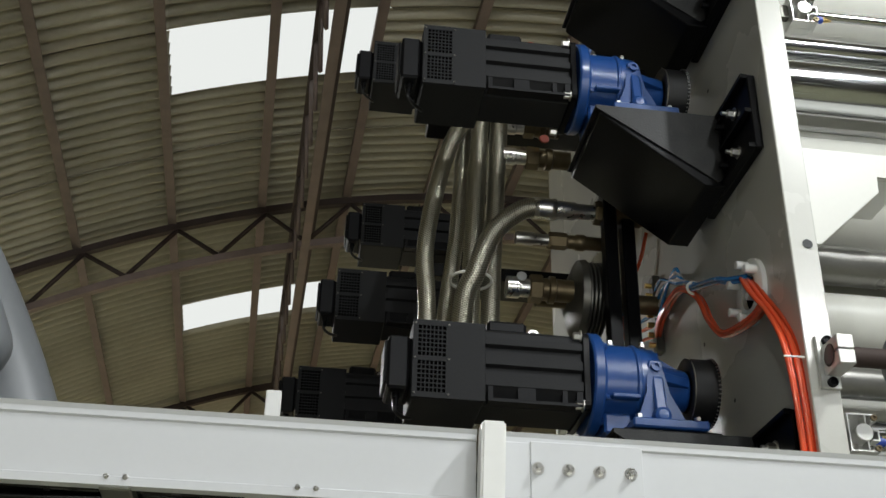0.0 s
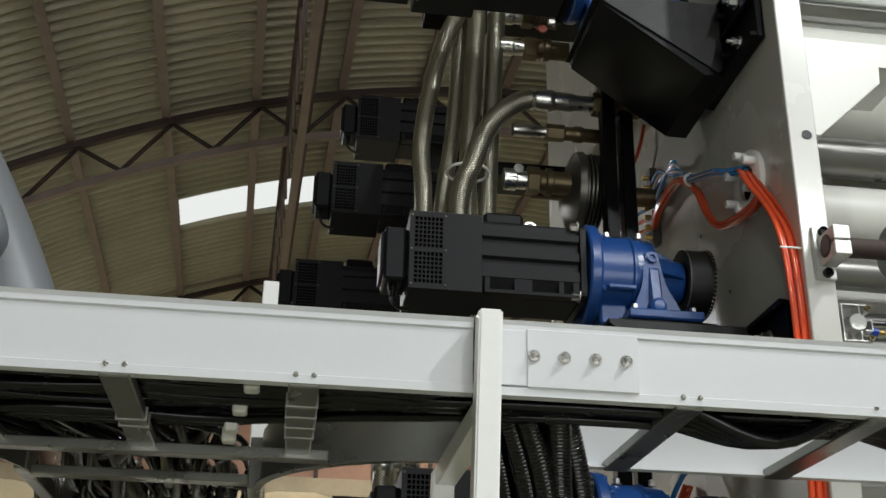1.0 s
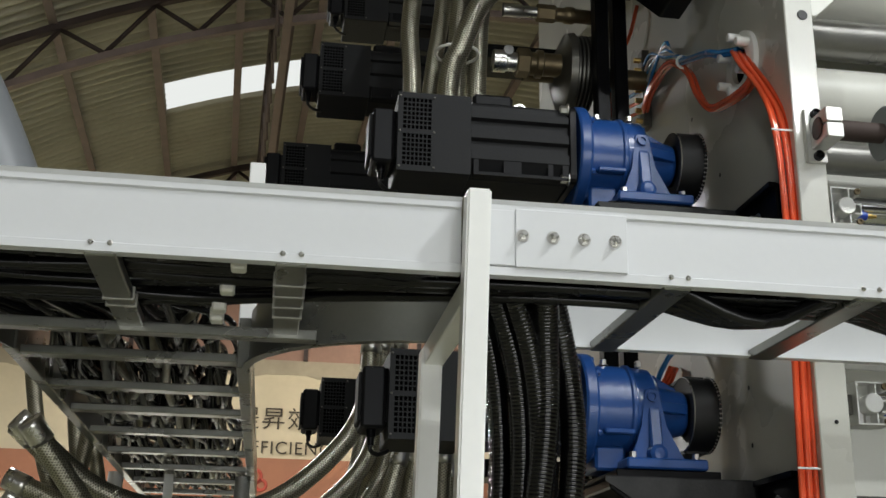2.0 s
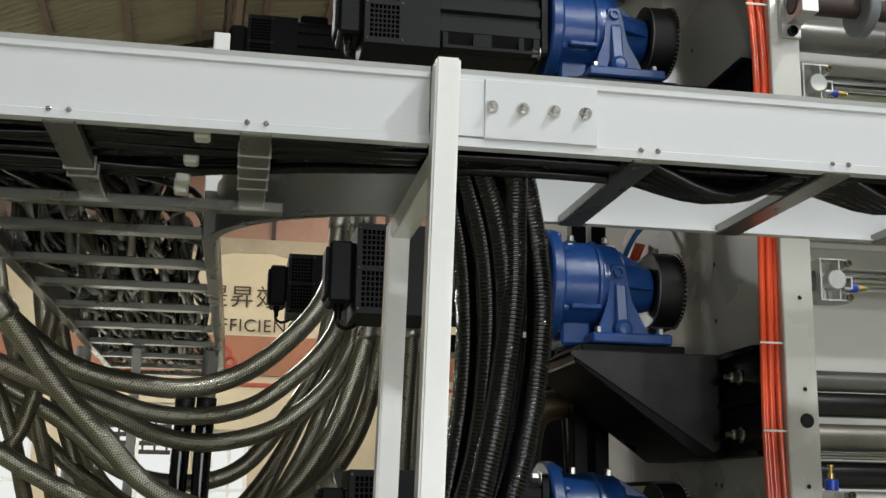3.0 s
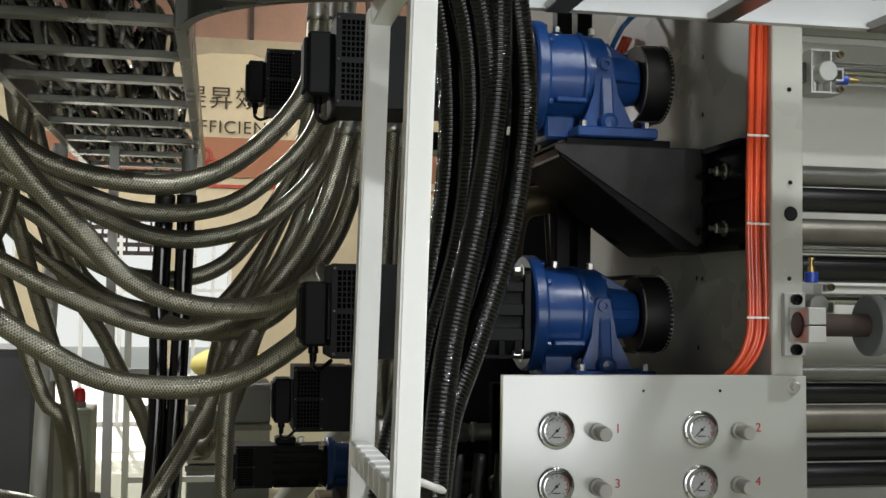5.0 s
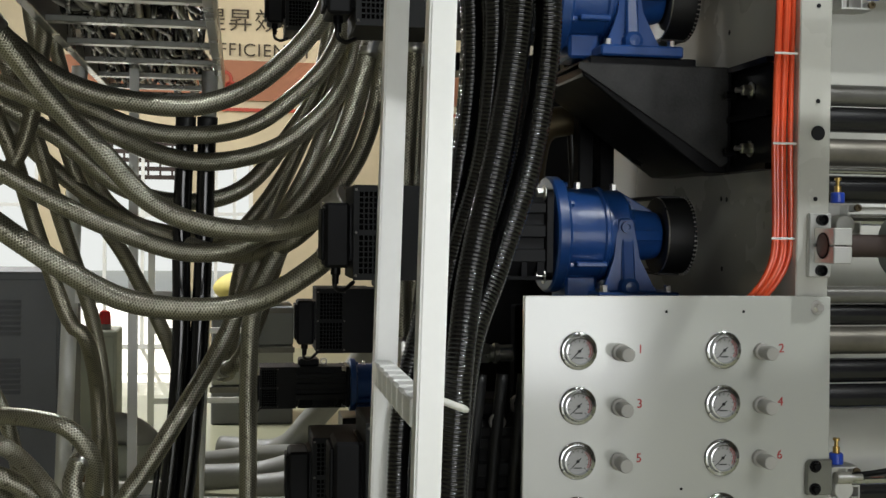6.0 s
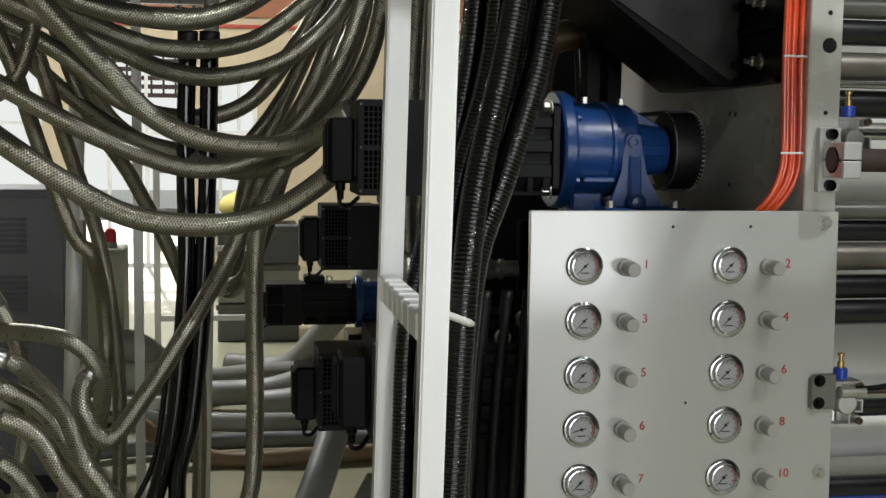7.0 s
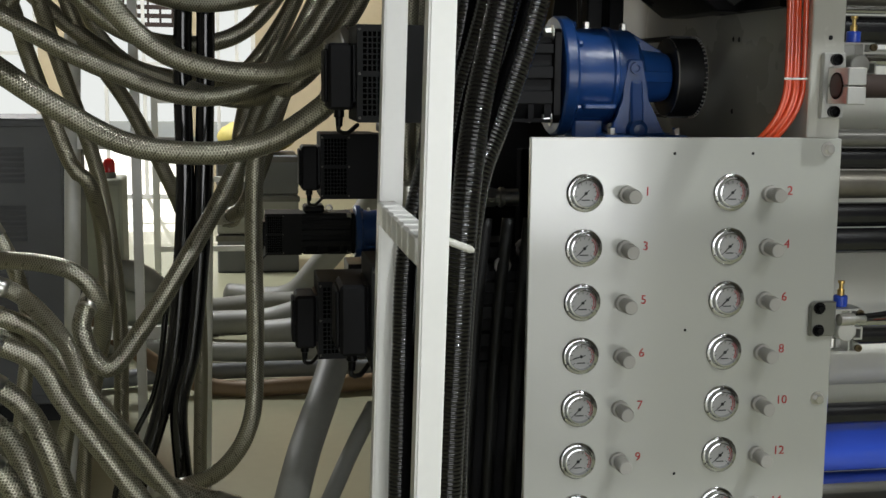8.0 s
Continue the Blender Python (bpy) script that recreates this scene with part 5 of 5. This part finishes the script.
# driven pulley and black guard posts behind the motors
dp = thing("driven_pulley", "dark ribbed steel pulley on its shaft", "pulley", 0.8, 3.0, 3.1)
bm = bmesh.new()
lathe([(-0.05, 0.05), (-0.02, 0.12), (0.0, 0.125), (0.0, 0.1)], 0, 0, 0, "x", 36, bm)
for k in range(5):
    lathe([(0.002 + 0.012 * k, 0.11), (0.004 + 0.012 * k, 0.118), (0.009 + 0.012 * k, 0.118), (0.011 + 0.012 * k, 0.11)], 0, 0, 0, "x", 36, bm)
part("rim", bm, DARKSTEEL, dp, smooth=True)
part("shaft", cyl(0, 0, 0, 0.03, -0.14, 0.27, "x", 18), OLDBRASS, dp, smooth=True)
for x, y in ((0.84, 2.84), (0.9, 2.86)):
    single("guard_bar", box(x, x + 0.04, y, y + 0.05, 0.0, 4.7, 0.004), BLACK, "tall glossy black guard bar beside the side plate", "guard bar", "guard bars")
for x, y, z0, z1 in ((0.86, 2.95, 1.3, 1.95), (0.9, 2.93, 1.3, 1.95), (0.94, 2.96, 1.3, 1.95)):
    tagged(tube("black_hose", [(x - 0.02, y, z1), (x, y, (z0 + z1) / 2), (x + 0.02, y, z0)], 0.014, CORR, None, 12), "thin glossy black hose behind the bracket", "hose", "thin black hoses")
tagged(tube("elbow_pipe", [(0.74, 2.95, 1.5), (0.745, 2.95, 1.66), (0.78, 2.95, 1.75), (0.9, 2.95, 1.77), (1.06, 2.95, 1.77)], 0.04, OLDBRASS, None, 18), "dark tarnished elbow pipe", "pipe")
single("manifold_block", box(0.42, 0.66, 2.62, 2.95, 0.12, 1.02, 0.01), BLACKM, "black painted manifold block under the motors", "manifold")
# added black sheets stand in for the shade behind and under the motors
single("rear_dark_sheet", box(0.63, 0.97, 3.34, 3.37, 0.0, 1.95, 0.004), BLACKM, "tall black sheet added for the dark gap behind the motors", "guard")
single("low_dark_sheet", box(0.66, 1.065, 2.75, 2.8, 0.0, 1.3, 0.004), HOLE, "black sheet added for the dark space under the motors", "guard")
for k in range(5):
    x = 0.44 + 0.05 * k
    tagged(tube("short_hose", [(x, 2.6, 0.1), (x + 0.01, 2.57, 0.5), (x + 0.03, 2.58, 0.9), (x + 0.06, 2.62, 1.15)], 0.014, RUBBER, None, 10), "black rubber hose rising to the manifold", "hose", "manifold hoses")
bm = ring(0.585, 2.6, 1.045, 0.016, 0.005, "y")
single("lifting_eye", bm, STEEL, "steel lifting eye on the manifold block", "lifting eye")

# ---- orange air tubes, port flange and terminal strip ----
fl = thing("port_flange", "white round port flange with studs on the side plate", "flange", 1.07, 2.36, 2.83)
part("ring", lathe([(0, 0.085), (-0.012, 0.085), (-0.014, 0.082), (-0.014, 0.045), (0, 0.045)], 0, 0, 0, "x", 36), POSTW, fl, smooth=True)
# black disc in place of the shaded port opening
part("port", lathe([(-0.001, 0.045), (-0.001, 0.0)], 0, 0, 0, "x", 24), BLACKM, fl)
for a in (100, 150, 215, 275, 335, 40):
    part("stud", cyl(0, 0.068 * math.cos(radians(a)), 0.068 * math.sin(radians(a)), 0.011, -0.045, -0.013, "x", 14, 0.002), POSTW, fl, smooth=True)


def bundle(name, pts, n, r, spread, mat, label, category="air tube", group="air tubes", seed=3):
    """Parallel tubes that keep together along a line."""
    rg = random.Random(seed)
    for k in range(n):
        a = 2 * math.pi * k / max(1, n - 1)
        ox, oz = (0, 0) if k == n - 1 else (spread * math.cos(a), spread * math.sin(a))
        if spread > 0.015:
            ox, oz = (k - (n - 1) / 2) * 0.0092, 0.0
        q = [(x + ox * 0.9 + rg.uniform(-1, 1) * spread * 0.1, y + (0.006 * (k % 2) if spread > 0.015 else ox * 0.5) + rg.uniform(-1, 1) * spread * 0.12, z + oz * 0.6) for x, y, z in pts]
        tagged(tube(name, q, r, mat, None, 10, 0.015), label, category, group)


LOW = [(1.045, 2.33, 2.85), (1.04, 2.28, 2.79), (1.052, 2.22, 2.7), (1.055, 2.165, 2.6), (1.058, 2.15, 2.45), (1.055, 2.15, 2.2), (1.05, 2.15, 1.95), (1.045, 2.15, 1.68), (1.05, 2.15, 1.5), (1.045, 2.15, 1.43), (1.02, 2.16, 1.375), (0.98, 2.18, 1.33), (0.92, 2.2, 1.28)]
bundle("air_tube", LOW, 5, 0.0056, 0.0155, ORANGE, "glossy orange-red plastic air tube tied along the frame edge")
bundle("air_tube", [(1.04, 2.25, 2.74), (1.04, 2.3, 2.735), (1.04, 2.4, 2.75), (1.04, 2.51, 2.783), (1.04, 2.594, 2.866), (1.04, 2.66, 2.965), (1.035, 2.787, 3.047), (1.035, 2.95, 3.043), (1.045, 3.04, 3.02)], 4, 0.006, 0.011, ORANGE, "orange-red plastic air tube looping over the side plate", seed=5)
bundle("air_tube", [(1.06, 2.354, 2.869), (1.03, 2.42, 2.89), (1.03, 2.489, 2.927), (1.03, 2.631, 2.981), (1.03, 2.68, 3.0)], 5, 0.005, 0.01, BLUETUBE, "blue plastic air tube from the port", seed=6)
for k in range(5):
    q = [(1.03, 2.62, 2.98), (1.03, 2.7 + 0.01 * k, 3.03 + 0.006 * k), (1.025, 2.78, 3.085 + 0.012 * k - 0.02), (1.03, 2.92, 3.15 - 0.018 * k), (1.045, 3.03, 3.17 - 0.03 * k)]
    tagged(tube("air_tube", q, 0.0048, CLEARTUBE if k % 2 else BLUETUBE, None, 8, 0.015), "clear plastic air tube fanning out to the ports", "air tube", "air tubes")
for k in range(5):
    q = [(1.045, 3.07, 3.4), (1.03, 3.12, 3.31), (1.015 - 0.004 * k, 3.2 + 0.015 * k, 3.27 - 0.012 * k), (1.015, 3.2 + 0.012 * k, 3.19 - 0.025 * k), (1.045, 3.06, 3.17 - 0.036 * k)]
    tagged(tube("air_tube", q, 0.006, ORANGE if k != 2 else BLUETUBE, None, 8, 0.015), "orange-red plastic air tube curling to the port strip", "air tube", "air tubes")
single("cable_tie", ring(1.03, 2.66, 2.99, 0.018, 0.004, "y"), NYLON, "pale nylon tie round the tubes by the port", "cable tie", "ties on the tubes")
bundle("air_tube", [(1.05, 2.9, 2.2), (1.03, 2.95, 2.14), (1.03, 3.1, 2.13), (1.05, 3.3, 2.14)], 3, 0.006, 0.012, ORANGE, "orange-red plastic air tube behind the tray", seed=11)
tagged(tube("air_tube", [(1.04, 2.8, 2.24), (1.0, 2.8, 2.2), (0.98, 2.85, 2.12), (1.04, 2.9, 2.05)], 0.007, BLUETUBE, None, 8), "blue plastic air tube behind the tray", "air tube", "air tubes")
ts = thing("port_strip", "dark strip of brass push-in ports on the side plate", "port strip", 1.068, 3.06, 2.99)
part("strip", box(-0.025, 0, -0.02, 0.02, -0.02, 0.24, 0.003), DARKSTEEL, ts)
for k in range(7):
    part("port", cyl(0, -0.002, 0.005 + 0.034 * k, 0.008, -0.045, -0.025, "x", 10), BRASS, ts)
for z in (1.83, 1.655, 1.47, 2.56, 2.24):
    single("cable_tie", box(1.022, 1.078, 2.138, 2.1415, z, z + 0.0045, 0.001), NYLON, "pale nylon tie round the orange tubes", "cable tie", "ties on the tubes")

single("strut", box(-0.095, -0.06, 2.39, 2.42, 2.084, 2.5, 0.002), POSTW, "short white upright strut on the branch tray", "strut")
# ---- grey ducts at the upper side ----
tagged(tube("grey_duct", [(-1.35, 1.95, 3.6), (-0.93, 1.95, 2.9), (-0.72, 1.95, 2.6), (-0.58, 1.95, 2.36), (-0.46, 1.95, 2.1)], 0.085, GREYPVC, None, 24, 0.03), "smooth grey plastic duct leaning past the tray", "duct", "grey ducts")
lobe = spline([(-1.1, 1.78, 3.15), (-0.76, 1.78, 2.66), (-0.61, 1.78, 2.4), (-0.535, 1.78, 2.245)], 0.015)
lobe_len = sum((q - p).length for p, q in zip(lobe, lobe[1:]))
single("grey_duct", sweep(lobe, lambda s: 0.062 * math.sqrt(max(0.02, 1 - max(0.0, (s - lobe_len + 0.062) / 0.062) ** 2)), 24), GREYPVC, "smooth grey plastic duct with a rounded end", "duct", "grey ducts")

# ---- floor: pipes, frame, cabinets ----
for r, mat, pts, lb in ((0.05, DUCT, [(-1.1, 6.4, 0.06), (-0.3, 6.0, 0.06), (0.3, 5.9, 0.06), (1.2, 5.9, 0.06)], "grey ribbed hose lying on the floor"), (0.04, GREYPVC, [(-1.4, 5.3, 0.05), (-0.6, 5.5, 0.05), (0.1, 5.6, 0.05), (1.3, 5.5, 0.05)], "smooth grey pipe lying on the floor"),
                        (0.04, BROWNPIPE, [(-1.6, 5.2, 1.15), (-1.05, 5.3, 0.7), (-0.62, 5.4, 0.3), (-0.2, 5.35, 0.05), (0.3, 5.3, 0.045), (1.1, 5.4, 0.045)], "tan rubber hose curving down to the floor"),
                        (0.085, DUCT, [(-0.78, 6.6, 0.1), (-0.74, 6.5, 0.28), (-0.65, 6.4, 0.39), (-0.52, 6.4, 0.34), (-0.42, 6.5, 0.2), (-0.25, 6.7, 0.11), (0.2, 6.9, 0.1), (0.9, 6.9, 0.1)], "thick grey flexible suction duct on the floor"),
                        (0.075, DUCT, [(-0.1, 7.3, 0.1), (0.25, 7.1, 0.12), (0.45, 6.9, 0.35), (0.7, 6.7, 0.7), (0.8, 6.6, 0.95)], "thick grey flexible suction duct on the floor"),
                        (0.07, DUCT, [(0.05, 6.2, 0.09), (0.3, 6.1, 0.14), (0.33, 6.25, 0.2), (0.1, 6.4, 0.12), (-0.3, 6.5, 0.09)], "thick grey flexible suction duct on the floor")):
    tagged(tube("floor_hose", pts, r, mat, None, 16, 0.03), lb, "hose", "floor hoses")

fr = thing("pipe_frame", "white painted steel stand with cross bars", "frame", -0.35, 4.0, 0)
for x0, x1, y in ((-0.24, -0.17, 0.0), (0.2, 0.25, 0.02)):
    bm = sweep([Vector((x0, y, 0)), Vector((x1, y, 2.0))], 0.026, 4)
    part("post", bm, POSTW, fr)
part("thin_post", box(-0.012, 0.018, 0.0, 0.03, 0.0, 2.0), POSTW, fr)
for z in (1.24, 0.6):
    part("cross_bar", box(-0.2, 0.22, -0.01, 0.02, z - 0.02, z + 0.02), POSTW, fr)
st = thing("white_stand", "white tubular stand in front of the bright doorway", "stand", -0.55, 7.6, 0)
for x in (0.0, 0.3, 0.62):
    part("post", box(x - 0.02, x + 0.02, -0.02, 0.02, 0, 1.35), POSTW, st)
for z in (0.35, 0.8, 1.3):
    part("bar", box(0.02, 0.6, -0.012, 0.012, z - 0.018, z + 0.018), POSTW, st)


def cabinet(name, x0, x1, y0, y1, z1, mat, label, louvres):
    t = thing(name, label, "cabinet", (x0 + x1) / 2, y0, 0)
    w = (x1 - x0) / 2
    part("body", box(-w, w, 0.0, y1 - y0, 0.08, z1, 0.008), mat, t)
    part("plinth", box(-w + 0.03, w - 0.03, 0.03, y1 - y0 - 0.03, 0, 0.08), BLACKM, t)
    part("door", box(-w + 0.015, w - 0.015, -0.012, 0.0, 0.12, z1 - 0.03, 0.003), mat, t)
    for z in louvres:
        for k in range(7):
            for cxx in ((-w * 0.5, w * 0.5) if w > 0.3 else (0,)):
                part("louvre", prism([(-0.012, z + 0.022 * k), (-0.022, z + 0.022 * k), (-0.012, z + 0.022 * k + 0.014)], cxx - 0.1, cxx + 0.1, "x"), mat, t)
    return t


cabinet("louvred_cabinet", -1.75, -0.72, 5.0, 5.6, 1.28, CABGREY, "dark grey steel cabinet with louvred doors", (1.02, 0.78, 0.5))
c2 = cabinet("electrical_cabinet", -0.86, -0.65, 6.5, 6.8, 0.9, CABGREEN, "small green-grey electrical box on legs", ())
bc = thing("beacon_lamp", "red signal beacon on the electrical box", "beacon", -0.725, 6.6, 0.9)
part("base", cyl(0, 0, 0, 0.035, 0, 0.03, "z", 20, 0.004), DUCT, bc, smooth=True)
part("lens", lathe([(0.03, 0.032), (0.08, 0.032), (0.1, 0.024), (0.108, 0.0)], 0, 0, 0, "z", 20), REDLENS, bc, "red translucent lens", smooth=True)
pump = thing("floor_pump", "green-grey floor pump with motor", "pump", -0.55, 6.2, 0)
part("body", box(-0.2, 0.2, 0, 0.3, 0.0, 0.14, 0.02, segs=2), CABGREEN, pump)
part("motor", cyl(0.0, 0.15, 0.22, 0.09, -0.18, 0.16, "x", 24, 0.015), CABGREEN, pump, smooth=True)
bm = bmesh.new()
bmesh.ops.create_icosphere(bm, subdivisions=3, radius=0.3, matrix=Matrix.Translation((0.1, 9.0, 1.0)) @ Matrix.Diagonal((1, 0.7, 0.45, 1)))
for v in bm.verts:
    v.co += v.co.normalized() * 0.05 * noise.noise(v.co * 5)
    v.co.z = max(v.co.z, 0.88)
single("material_sack", bm, SACK, "yellow woven plastic sack lying on a pallet stack", "sack", smooth=True)
pal = thing("crate_stack", "grey stack of crates under the yellow sack", "crate", 0.1, 9.0, 0)
for k in range(3):
    part("crate", box(-0.3, 0.3, -0.3, 0.3, 0.293 * k, 0.293 * k + 0.288, 0.01), (CABGREY, DUCT, CABGREY)[k], pal)
    part("lid_strip", box(-0.31, 0.31, -0.31, -0.3, 0.293 * k + 0.24, 0.293 * k + 0.28), DARKSTEEL, pal)
